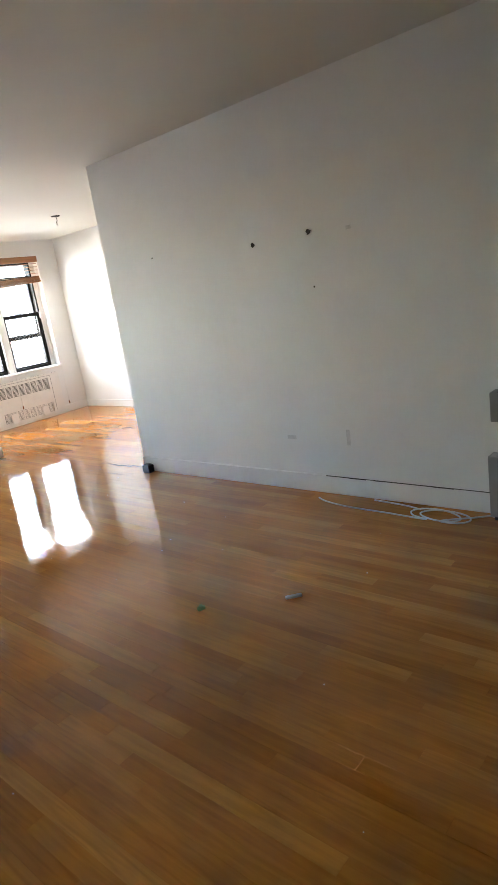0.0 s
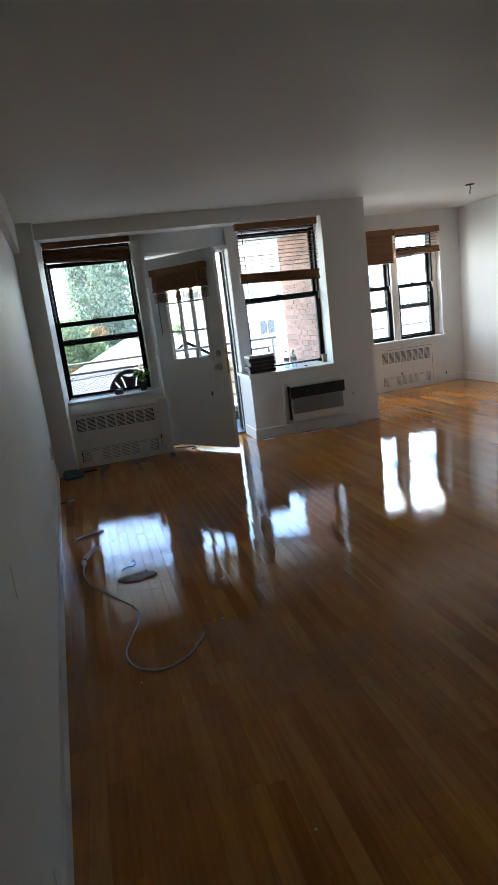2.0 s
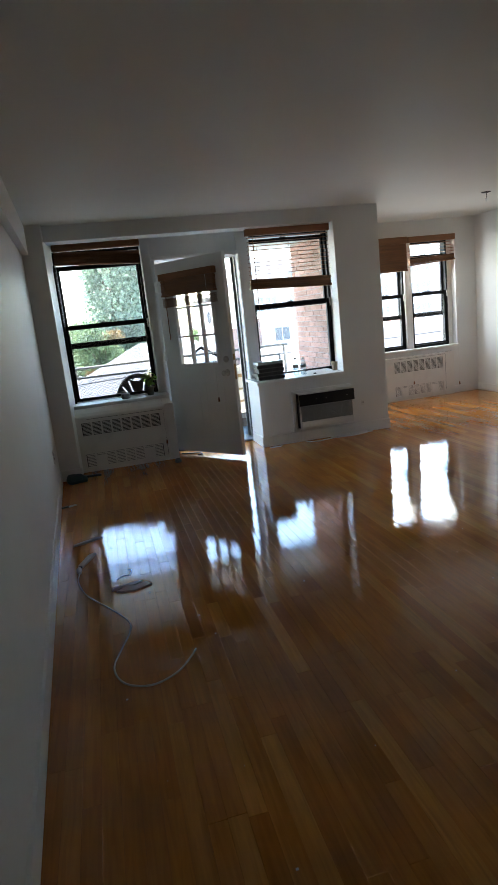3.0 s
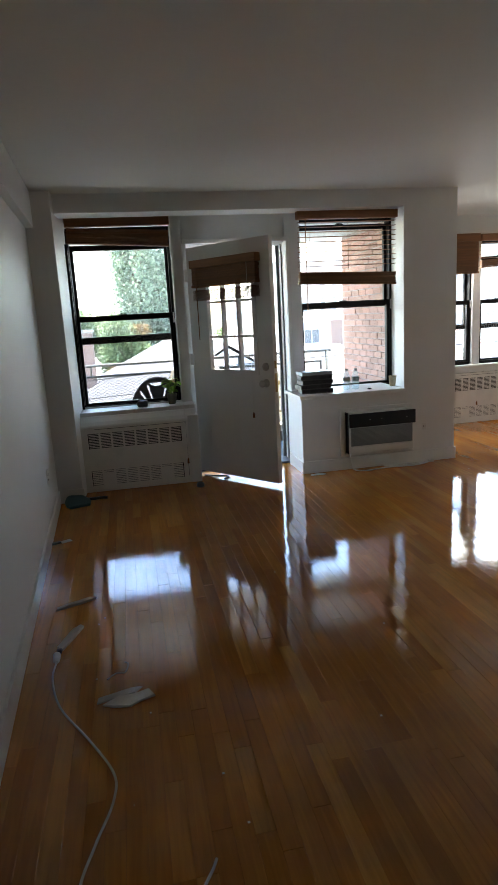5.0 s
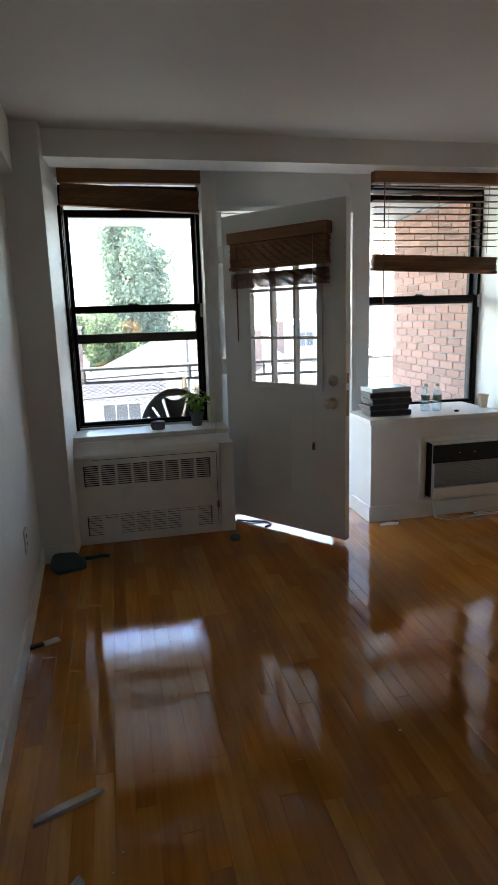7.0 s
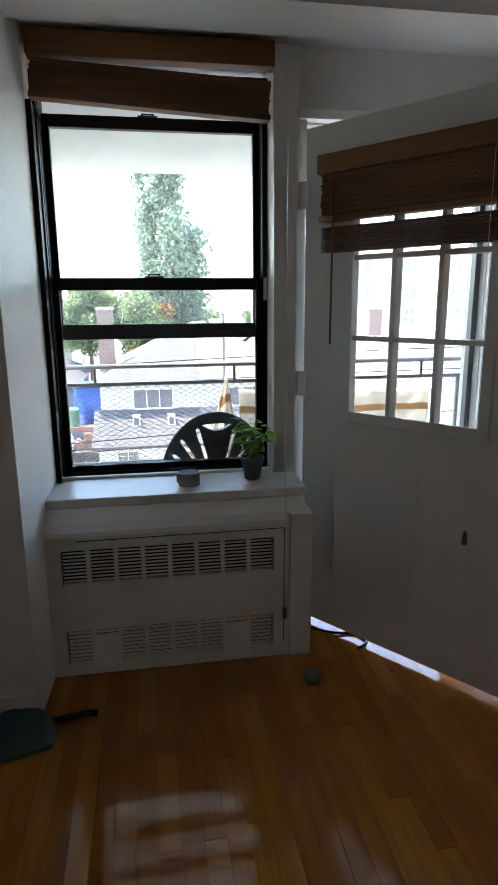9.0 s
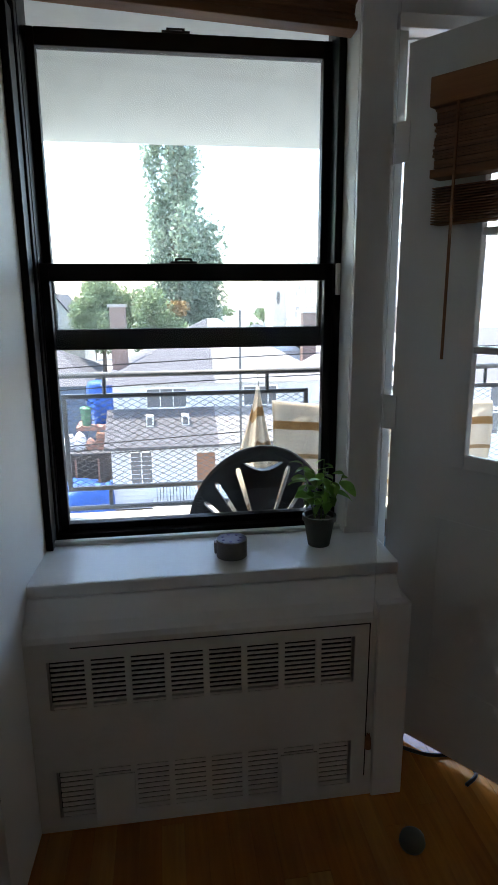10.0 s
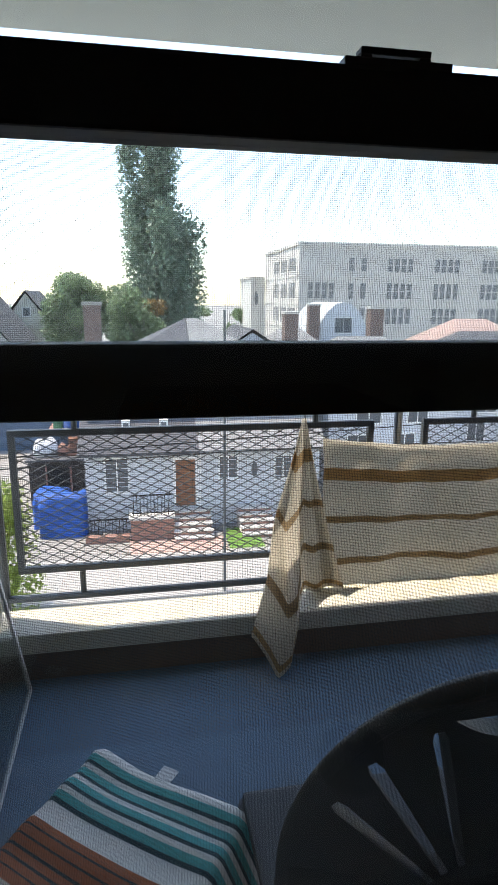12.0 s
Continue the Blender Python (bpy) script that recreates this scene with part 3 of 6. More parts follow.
FACE = pose(0, 0, 0, 90, 0, 0)  # turns +z to -y
part("door_knob", lathe([(0.034, 0), (0.034, 0.006), (0.014, 0.010), (0.012, 0.03), (0.026, 0.04), (0.029, 0.055), (0.022, 0.068), (0.006, 0.072)], 24, pose(0.888, -0.045, 0.87) @ FACE), M["metal"], door, "satin nickel door knob", smooth=True)
part("deadbolt", lathe([(0.033, 0), (0.033, 0.008), (0.026, 0.016), (0.012, 0.018), (0.012, 0.03), (0.004, 0.032)], 24, pose(0.89, -0.045, 1.003) @ FACE), M["metal"], door, "satin nickel deadbolt", smooth=True)
part("latch_plate", boxes([(DW, DW + 0.002, -0.035, -0.01, 0.80, 0.95), (DW, DW + 0.002, -0.035, -0.01, 0.99, 1.05)]), M["brass"], door)
for z in (0.27, 1.06, 1.78):
    part("hinge", cyl(boxes([(0.006, 0.06, -0.049, -0.045, z - 0.05, z + 0.05)]), (0.008, -0.052, z - 0.05), (0.008, -0.052, z + 0.05), 0.007), M["trim"], door, "painted butt hinge")
for n, r in (("door_jamb", (0.552, 0.582, 6.625, 6.645, 0, 2.05)), ("door_jamb", (1.478, 1.512, 6.60, 6.72, 0, 2.05)), ("door_head", (0.552, 1.512, 6.60, 6.72, 2.05, 2.085))):
    structure(n, box(*r, bevel=0.004), M["trim"], "white painted door casing", "door frame")
structure("storm_door_frame", boxes([(1.448, 1.474, 6.86, 6.90, 0.02, 2.04), (1.462, 1.474, 6.74, 6.77, 0.02, 2.04)], bevel=0.002), M["rail"], "thin aluminium storm door frame", "door frame")
structure("door_threshold", box(0.585, 1.475, 6.66, 6.95, -0.012, 0.018, bevel=0.004), M["rail"], "worn metal door threshold", "threshold")


# ---- wooden blinds ----
def blind(x0, x1, y, ztop, head, slats, stack, label, tilt=0.0, at=None, wand=None, cords=(), mat=("bamboo_light", "bamboo"), cord_ends=()):
    """A wooden slat blind: valance, hanging slats at the given heights, a raised stack (z0, z1) that may hang askew."""
    b = thing("window_blind", label, "blind", at=at)
    part("valance", box(x0, x1, y - 0.012, y + 0.05, ztop - head, ztop, bevel=0.004), M[mat[0]], b, "stained wooden valance")
    for z in slats:
        part("slat", box(x0 + 0.012, x1 - 0.012, y + 0.004, y + 0.048, z - 0.0015, z + 0.0015), M[mat[1]], b)
    z0, z1 = stack
    n = max(int((z1 - z0 - 0.022) / 0.0062), 1)
    lean = Matrix.Translation((x0, 0, z1)) @ pose(0, 0, 0, 0, tilt, 0) @ Matrix.Translation((-x0, 0, -z1))
    rnd = random.Random(int((x0 + 9) * 1000))
    for i in range(n):
        z = z0 + 0.022 + i * (z1 - z0 - 0.022) / n
        j = rnd.uniform(-0.004, 0.004)
        k = i / n
        part("slat", box(x0 + 0.012 + j, x1 - 0.012 + j, y + 0.002 + rnd.uniform(-0.003, 0.003), y + 0.05, z, z + 0.0056, m=Matrix.Translation((x0, 0, z1)) @ pose(0, 0, 0, 0, tilt * (1 - 0.2 * k), 0) @ Matrix.Translation((-x0, 0, -z1))), M[mat[1]], b)
    part("bottom_rail", box(x0 + 0.006, x1 - 0.006, y - 0.004, y + 0.05, z0, z0 + 0.02, bevel=0.003, m=lean), M[mat[1]], b)
    for cx in cords:
        part("ladder_cord", rod((cx, y - 0.001, z1), (cx, y - 0.001, ztop - head), 0.0014, seg=6), M["brown_cord"], b)
    if wand:
        part("wand", rod((wand[0], y - 0.012, wand[1]), (wand[0], y - 0.012, ztop - head), 0.004, seg=8), M[mat[1]], b, "thin wooden tilt wand")
    for cx, cy, cz in cord_ends:
        part("pull_cord", rod((cx, cy, cz + 0.04), (cx, cy, ztop - head), 0.0012, seg=6), M["white_plastic"], b, "white pull cord")
        part("tassel", lathe([(0.004, 0.045), (0.008, 0.03), (0.0095, 0.0)], 10, pose(cx, cy, cz)), M["bamboo"], b, "wooden cord tassel")
    return b


M["brown_cord"] = surface("brown_cord", (0.12, 0.07, 0.04), 0.8, bump=0)
blind(-0.412, 0.455, 6.60, 2.295, 0.083, (), (2.083, 2.208), "dark stained wooden blind drawn up askew", tilt=3.1, wand=None, cord_ends=((0.44, 6.30, 0.18),))
blind(1.515, 2.428, 6.345, 2.254, 0.066, [2.165 - 0.0405 * i for i in range(10)], (1.655, 1.757), "stained wooden blind half lowered with open slats", wand=(1.585, 1.42), cords=(1.62, 1.97, 2.33), tilt=2.2)
blind(3.60, 4.03, 7.62, 2.182, 0.085, (), (1.745, 2.095), "stained wooden blind drawn half up in the alcove", cord_ends=((4.077, 7.69, 0.21),))
blind(4.05, 4.735, 7.62, 2.175, 0.075, [2.08 - 0.042 * i for i in range(5)], (1.80, 1.89), "stained wooden blind hanging askew in the alcove", tilt=-3.2, cord_ends=((4.79, 7.69, 0.12),))
blind(0.15, 0.885, -0.105, 1.893, 0.066, [1.562 + 0.0064 * i for i in range(14)], (1.668, 1.826), "stained wooden blind hung on the balcony door", at=DOOR, wand=(0.225, 1.23), cord_ends=((0.79, -0.108, 0.59),))
# two slits of light in the door's blind come from its lift cord holes; small brackets hold its ends
for x in (0.16, 0.875):
    part("bracket", box(x - 0.006, x + 0.006, -0.06, -0.045, 1.83, 1.89), M["bamboo"], door)

# ---- air conditioner in the knee wall ----
ac = thing("air_conditioner", "white through-wall air conditioner with a black top strip", "air conditioner")
part("sleeve_trim", boxes([(1.80, 1.835, 6.176, 6.2, 0.122, 0.56), (2.475, 2.505, 6.176, 6.2, 0.122, 0.55), (1.835, 2.475, 6.176, 6.2, 0.53, 0.56), (1.835, 2.475, 6.176, 6.2, 0.122, 0.148)], bevel=0.004), M["trim"], ac, "white painted trim round the sleeve")
part("cabinet", box(1.858, 2.47, 6.125, 6.199, 0.152, 0.528, bevel=0.01), M["white_plastic"], ac)
# shade on the white cabinet's left side, painted as a black sheet
part("cabinet_side_shade", box(1.8545, 1.858, 6.128, 6.198, 0.155, 0.525, bevel=0.0015), M["black_plastic"], ac, "thin black sheet painting the shade on the cabinet's side")
part("control_strip", box(1.862, 2.49, 6.112, 6.124, 0.392, 0.515, bevel=0.004), M["black_plastic"], ac, "glossy black control strip")
part("louvre_back", box(1.876, 2.462, 6.119, 6.1245, 0.225, 0.388), M["grey_plastic"], ac)
for i in range(15):
    part("louvre", box(1.88, 2.458, 6.113, 6.119, 0.229 + i * 0.0106, 0.2355 + i * 0.0106), M["grey_plastic"], ac)
part("lower_panel", box(1.872, 2.466, 6.112, 6.124, 0.156, 0.222, bevel=0.004), M["white_plastic"], ac)
for x in (2.05, 2.16, 2.40):
    part("indicator", box(x, x + 0.008, 6.1105, 6.112, 0.452, 0.457), M["white_plastic"], ac)
part("power_cord", tube([(1.875, 6.16, 0.15), (1.872, 6.12, 0.09), (1.89, 6.10, 0.02), (2.0, 6.07, 0.006), (2.2, 6.10, 0.006), (2.45, 6.08, 0.006), (2.62, 6.13, 0.006), (2.5, 6.165, 0.006), (2.25, 6.15, 0.008), (2.2, 6.12, 0.012), (2.4, 6.10, 0.012), (2.58, 6.12, 0.01), (2.66, 6.15, 0.008)], 0.005), M["white_plastic"], ac, "white power cord looped on the floor", smooth=True)
part("plug", box(2.64, 2.69, 6.14, 6.17, 0.0, 0.026, bevel=0.005), M["white_plastic"], ac)
socket = thing("wall_socket", "white plastic wall socket on the knee wall", "socket", box(2.60, 2.635, 6.194, 6.2, 0.30, 0.36, bevel=0.003), M["white_plastic"])
part("slots", boxes([(2.608, 2.612, 6.193, 6.194, 0.325, 0.34), (2.622, 2.626, 6.193, 6.194, 0.325, 0.34)]), M["dark_slot"], socket)

# ---- things on the sills ----
def leafy(name, color, sheer=0.4, per=0.35):
    """Leaf: glossy above, lets light through."""
    m = surface(name, color, 0.42, vary=0.3, scale=30, fine=200, bump=0.2, per=per)
    n, ln = m.node_tree.nodes, m.node_tree.links
    b = n["Principled BSDF"]
    tl = n.new("ShaderNodeBsdfTranslucent")
    ln.new(b.inputs["Base Color"].links[0].from_socket, tl.inputs[0])
    sh = n.new("ShaderNodeMixShader")
    sh.inputs[0].default_value = sheer
    ln.new(b.outputs[0], sh.inputs[1])
    ln.new(tl.outputs[0], sh.inputs[2])
    ln.new(sh.outputs[0], n["Material Output"].inputs["Surface"])
    return m


M["leaf"] = leafy("basil_leaf", (0.17, 0.34, 0.05), 0.5)
M["stem"] = surface("green_stem", (0.12, 0.2, 0.05), 0.6)
M["pot"] = surface("grey_green_pot", (0.10, 0.11, 0.095), 0.55, vary=0.15, scale=12)
M["soil"] = surface("soil", (0.035, 0.025, 0.018), 0.95, vary=0.4, scale=40, bump=0.8)
M["tape"] = surface("grey_tape", (0.17, 0.165, 0.155), 0.5, vary=0.08, scale=30)
M["tape_core"] = surface("lilac_core_card", (0.17, 0.15, 0.24), 0.7, vary=0.15)
M["tape_dot"] = surface("violet_print", (0.08, 0.055, 0.2), 0.7)
SILL = 0.6803
pot = thing("potted_basil", "small basil plant in a grey-green plastic pot", "plant", at=pose(0.358, 6.555, SILL) @ Matrix.Diagonal((0.88, 0.88, 0.95, 1)))
part("pot", lathe([(0.036, 0), (0.05, 0.078), (0.056, 0.08), (0.056, 0.096), (0.049, 0.096), (0.047, 0.082)], 28), M["pot"], pot, smooth=False)
part("soil", lathe([(0.0465, 0.079), (0.03, 0.085), (0.004, 0.087)], 20), M["soil"], pot)


def leaf_mesh(name, length, width, mat):
    bm = bmesh.new()
    rows = []
    for i in range(6):
        s = i / 5
        w = width * math.sin(math.pi * min(0.06 + 0.92 * s, 1)) ** 0.75 * 0.5
        z = -0.35 * length * s * s
        rows.append([bm.verts.new((-w, length * s, z + 0.25 * w)), bm.verts.new((0, length * s, z)), bm.verts.new((w, length * s, z + 0.25 * w))])
    for p, q in zip(rows, rows[1:]):
        for k in (0, 1):
            bm.faces.new((p[k], p[k + 1], q[k + 1], q[k]))
    return mesh_of(name, bm, mat, True)


rnd = random.Random(4)
leaves = [leaf_mesh("leaf", l, l * 0.62, M["leaf"]) for l in (0.034, 0.046, 0.058, 0.068)]
for s in range(7):
    az, out = s * 2.4, 0.02 + 0.035 * rnd.random()
    top = Vector((out * 1.5 * math.cos(az), out * 1.5 * math.sin(az), 0.20 + 0.075 * rnd.random()))
    foot = Vector((0.015 * math.cos(az), 0.015 * math.sin(az), 0.083))
    part("stem", rod(foot, top, 0.0026, 0.0014, 7), M["stem"], pot)
    for k in range(9):
        f = 0.35 + 0.65 * k / 8
        p = foot.lerp(top, f)
        o = new("leaf", leaves[rnd.choice((0, 1, 2, 3)) if k < 7 else rnd.choice((0, 1))])
        o.parent = pot
        o.matrix_local = pose(p.x, p.y, p.z, rnd.uniform(-35, 30), rnd.uniform(-25, 25), k * 95 + rnd.uniform(-30, 30))

roll = thing("tape_roll", "roll of grey tape with a printed lilac core", "tape", at=pose(0.096, 6.515, SILL) @ Matrix.Diagonal((0.95, 0.95, 1, 1)))
part("tape", lathe([(0.028, 0), (0.045, 0), (0.045, 0.05), (0.028, 0.05)], 32), M["tape"], roll)
part("core_label", lathe([(0.0275, 0.03), (0.0425, 0.0515), (0.02, 0.0505), (0.004, 0.0503)], 28), M["tape_core"], roll, "lilac printed paper disc")
for i in range(7):
    part("print_dot", lathe([(0.0045, 0), (0.0045, 0.0008), (0.001, 0.0009)], 10, pose(0.028 * math.cos(i * 0.9), 0.028 * math.sin(i * 0.9), 0.0511)), M["tape_dot"], roll)
part("tape_end", box(-0.052, -0.044, -0.012, 0.006, 0.012, 0.045, bevel=0.002), M["tape"], roll)

# knee-wall sill
KS = 0.7005
M["box_print"] = surface("black_patterned_card", (0.025, 0.023, 0.026), 0.55, vary=0.6, scale=45, fine=160, bump=0.1, dirt=(0.3, 0.28, 0.29), dirt_amount=0.2)
M["box_edge"] = surface("pale_paper_edge", (0.11, 0.107, 0.105), 0.8, vary=0.15)
M["box_top"] = surface("pale_blue_card", (0.42, 0.50, 0.54), 0.35, vary=0.1)
M["water"] = glass_mat("bottle_plastic", (0.80, 0.88, 0.92), 0.10)
M["bottle_label"] = surface("green_bottle_label", (0.42, 0.52, 0.50), 0.5, vary=0.3, scale=60)
M["paper_cup"] = surface("paper_cup", (0.55, 0.42, 0.27), 0.7, vary=0.12)
z = KS
rnd = random.Random(2)
for i in range(5):
    h = (0.04, 0.039, 0.042, 0.038, 0.037)[i]
    bk = thing("storage_box", "flat black patterned cardboard box in a stack on the sill", "box", at=pose(1.63 + rnd.uniform(-0.014, 0.014), 6.365 + rnd.uniform(-0.008, 0.012), z, 0, 0, rnd.uniform(-6, 6)), group="boxes stacked on the sill")
    part("base", box(-0.139, 0.139, -0.086, 0.086, 0, h * 0.2, bevel=0.002), M["box_edge"], bk, "pale paper edge")
    part("lid", box(-0.143, 0.143, -0.09, 0.09, h * 0.21, h - 0.001, bevel=0.003), M["box_top"] if i == 4 else M["box_print"], bk, "pale blue lid" if i == 4 else "")
    z += h
for x, y in ((1.955, 6.42), (2.035, 6.40)):
    bt = thing("water_bottle", "small clear plastic water bottle with a pale green label", "bottle", at=pose(x, y, KS), group="water bottles on the sill")
    part("bottle", lathe([(0.027, 0), (0.031, 0.006), (0.0295, 0.02), (0.031, 0.03), (0.0295, 0.042), (0.031, 0.055), (0.031, 0.115), (0.026, 0.14), (0.014, 0.162), (0.0125, 0.172)], 24), M["water"], bt, smooth=True)
    part("label", lathe([(0.0312, 0.075), (0.0318, 0.076), (0.0318, 0.111), (0.0312, 0.112)], 24), M["bottle_label"], bt, "pale green paper label")
    part("cap", lathe([(0.0145, 0.172), (0.0145, 0.186), (0.013, 0.188)], 18), M["white_plastic"], bt, "white screw cap")
cup = thing("paper_cup", "small tan paper cup with a rolled rim", "cup", at=pose(2.40, 6.40, KS))
part("cup", lathe([(0.026, 0), (0.036, 0.088), (0.0385, 0.09), (0.0375, 0.094), (0.034, 0.09), (0.025, 0.006)], 24), M["paper_cup"], cup)
part("drink", lathe([(0.030, 0.06), (0.004, 0.061)], 18), M["white_plastic"], cup)
thing("pebble", "small dark flat stone on the sill", "stone", lathe([(0.012, 0), (0.02, 0.005), (0.014, 0.012), (0.003, 0.014)], 10, Matrix.Translation((2.13, 6.30, KS))), M["black_plastic"], smooth=True)

# ---- loose things on the floor ----
M["chip"] = surface("plaster_chip", (0.62, 0.59, 0.54), 0.85, vary=0.12, scale=20, bump=0.5, dirt=(0.3, 0.24, 0.18), dirt_amount=0.4)
M["stick"] = surface("painted_wood_splinter", (0.60, 0.54, 0.45), 0.8, vary=0.25, scale=12, stretch=(2, 12, 12), bump=0.4)
M["cable"] = surface("white_cable", (0.62, 0.60, 0.55), 0.5, vary=0.06)
M["lime"] = surface("green_scrap", (0.10, 0.17, 0.02), 0.7, vary=0.4, scale=60)
M["teal"] = surface("teal_plastic", (0.025, 0.075, 0.085), 0.4, vary=0.15)
M["foam"] = surface("white_paper", (0.72, 0.72, 0.70), 0.8, vary=0.04)


def shard(name, label, category, pts, h, mat, at):
    """A flat broken piece: an outline with uneven thickness."""
    bm = bmesh.new()
    lo = [bm.verts.new((x, y, 0)) for x, y in pts]
    hi = [bm.verts.new((x * 0.96, y * 0.96, h * (0.7 + 0.5 * ((i * 37) % 10) / 10))) for i, (x, y) in enumerate(pts)]
    bm.faces.new(lo[::-1])
    bm.faces.new(hi)
    for i in range(len(pts)):
        j = (i + 1) % len(pts)
        bm.faces.new((lo[i], lo[j], hi[j], hi[i]))
    return thing(name, label, category, bm, mat, at=at)


shard("wood_splinter", "long splintered strip of white-painted wood", "wood scrap", [(-0.105, -0.012), (-0.03, -0.016), (0.09, -0.013), (0.112, -0.003), (0.085, 0.011), (-0.02, 0.013), (-0.095, 0.009)], 0.014, M["stick"], pose(-0.38, 4.175, 0.001, 0, 0, 22))
shard("wood_splinter", "short broken strip of white-painted wood", "wood scrap", [(-0.11, -0.016), (0.0, -0.02), (0.10, -0.018), (0.115, 0.004), (0.06, 0.02), (-0.10, 0.018)], 0.013, M["stick"], pose(-0.375, 3.83, 0.001, 0, 0, 68))
shard("plaster_piece", "thin broken flake of white plaster", "debris", [(-0.10, 0.0), (-0.06, -0.03), (0.0, -0.05), (0.04, -0.03), (0.10, -0.02), (0.085, 0.03), (0.02, 0.02), (-0.03, 0.028)], 0.009, M["chip"], pose(-0.115, 3.285, 0.001, 0, 0, 8))
shard("plaster_piece", "second plaster flake lying over the first", "debris", [(-0.09, -0.01), (0.06, -0.012), (0.095, 0.01), (0.05, 0.022), (-0.08, 0.016)], 0.007, M["chip"], pose(-0.15, 3.312, 0.005, 6, 0, 14))
cable = thing("extension_cable", "beige extension cable with a socket lying on the floor", "cable")
part("cord", tube([(-0.415, 3.62, 0.012), (-0.42, 3.50, 0.005), (-0.37, 3.30, 0.005), (-0.25, 3.08, 0.005), (-0.165, 2.90, 0.005), (-0.165, 2.78, 0.005), (-0.21, 2.64, 0.005), (-0.245, 2.50, 0.005), (-0.205, 2.37, 0.005), (-0.10, 2.315, 0.005), (0.01, 2.365, 0.005), (0.085, 2.465, 0.005), (0.11, 2.51, 0.006)], 0.0042), M["cable"], cable, smooth=True)
part("socket_end", lathe([(0.007, 0), (0.014, 0.012), (0.0165, 0.05), (0.015, 0.062), (0.006, 0.066)], 16, pose(-0.415, 3.61, 0.0165, -90, 0, 4)), M["cable"], cable, "beige rubber socket")
part("tie", box(-0.425, -0.403, 3.70, 3.72, 0.001, 0.02, bevel=0.004), M["black_plastic"], cable)
# right wall: coil of white cord, chalk-like stub, green scrap, black block
thing("wire_scrap", "short twisted bit of brown wire on the floor", "wire", tube([(-0.20, 3.44, 0.003), (-0.165, 3.47, 0.006), (-0.13, 3.47, 0.004), (-0.115, 3.52, 0.01), (-0.13, 3.55, 0.003)], 0.003), M["stick"])
coil = thing("cable_coil", "thin white cable lying in loose loops by the wall", "cable")
pts = [(2.96, 2.16, 0.004), (2.92, 2.08, 0.004), (2.885, 1.9, 0.004), (2.875, 1.62, 0.004)]
for i in range(17):
    t = i * 0.8
    pts.append((2.93 + 0.07 * math.cos(t + 3.3), 1.40 - 0.02 * i * 0.35 + 0.13 * math.sin(t), 0.005 + 0.0012 * (i % 5)))
pts += [(2.97, 1.16, 0.006), (3.01, 1.10, 0.005), (2.99, 1.02, 0.005), (2.98, 0.95, 0.005)]
part("cord", tube(pts, 0.0045), M["cable"], coil, smooth=True)
part("loose_end", tube([(3.03, 1.80, 0.004), (3.01, 1.6, 0.004), (2.97, 1.48, 0.01)], 0.0045), M["cable"], coil, smooth=True)
thing("white_stub", "short white plastic stub on the floor", "scrap", box(-0.038, 0.038, -0.008, 0.008, 0, 0.013, bevel=0.004), M["foam"], at=pose(1.88, 1.58, 0.001, 0, 0, -42))
rnd = random.Random(8)
bm = bmesh.new()
bmesh.ops.create_icosphere(bm, subdivisions=2, radius=0.017)
for v in bm.verts:
    v.co *= 1 + rnd.uniform(-0.3, 0.35)
    v.co.z = max(v.co.z * 0.8 + 0.011, 0)
thing("green_scrap", "crumpled bit of green stuff on the floor", "scrap", bm, M["lime"], at=pose(1.61, 1.90, 0.0))
blk = thing("black_block", "small black plastic block against the wall end", "block", at=pose(3.02, 3.90, 0))
part("body", box(-0.03, 0.03, -0.04, 0.04, 0, 0.065, bevel=0.006), M["black_plastic"], blk)
part("top_ridge", box(-0.02, 0.02, -0.03, 0.03, 0.065, 0.072, bevel=0.003), M["black_plastic"], blk)
# dustpan in the corner by the pier
pan = thing("dustpan", "dark teal plastic dustpan lying in the corner", "dustpan", at=pose(-0.50, 6.0, 0, 0, 0, 18))
bm = bmesh.new()
sec = [(-0.10, 0.0), (0.10, 0.0), (0.11, 0.05), (0.08, 0.065), (-0.08, 0.065), (-0.11, 0.05)]
rings = [[bm.verts.new((0.95 * x * (0.8 + 0.2 * math.sin(k)), -0.09 + k * 0.045, z * (0.35 + 0.16 * k))) for x, z in sec] for k in range(5)]
for p, q in zip(rings, rings[1:]):
    for i in range(6):
        bm.faces.new((p[i], p[(i + 1) % 6], q[(i + 1) % 6], q[i]))
bm.faces.new(rings[0][::-1])
bm.faces.new(rings[-1])
bmesh.ops.bevel(bm, geom=list(bm.edges), offset=0.004, segments=1, affect="EDGES")
part("pan", bm, M["teal"], pan, smooth=False)
part("handle", tube([(0.06, 0.02, 0.03), (0.13, 0.015, 0.022), (0.20, 0.01, 0.02), (0.245, 0.0, 0.014)], 0.012, 10), M["black_plastic"], pan, "black handle", smooth=True)
thing("door_stop", "dull rubber door stop on the floor", "door stop", lathe([(0.03, 0), (0.034, 0.012), (0.03, 0.03), (0.018, 0.04), (0.004, 0.042)], 18, Matrix.Translation((0.515, 6.15, 0))), M["pot"], smooth=True)
thing("cable_scrap", "short black cable lying by the door sill", "cable", tube([(0.60, 6.50, 0.006), (0.68, 6.44, 0.008), (0.77, 6.42, 0.005), (0.80, 6.35, 0.005), (0.75, 6.31, 0.005)], 0.006), M["black_plastic"], smooth=True)
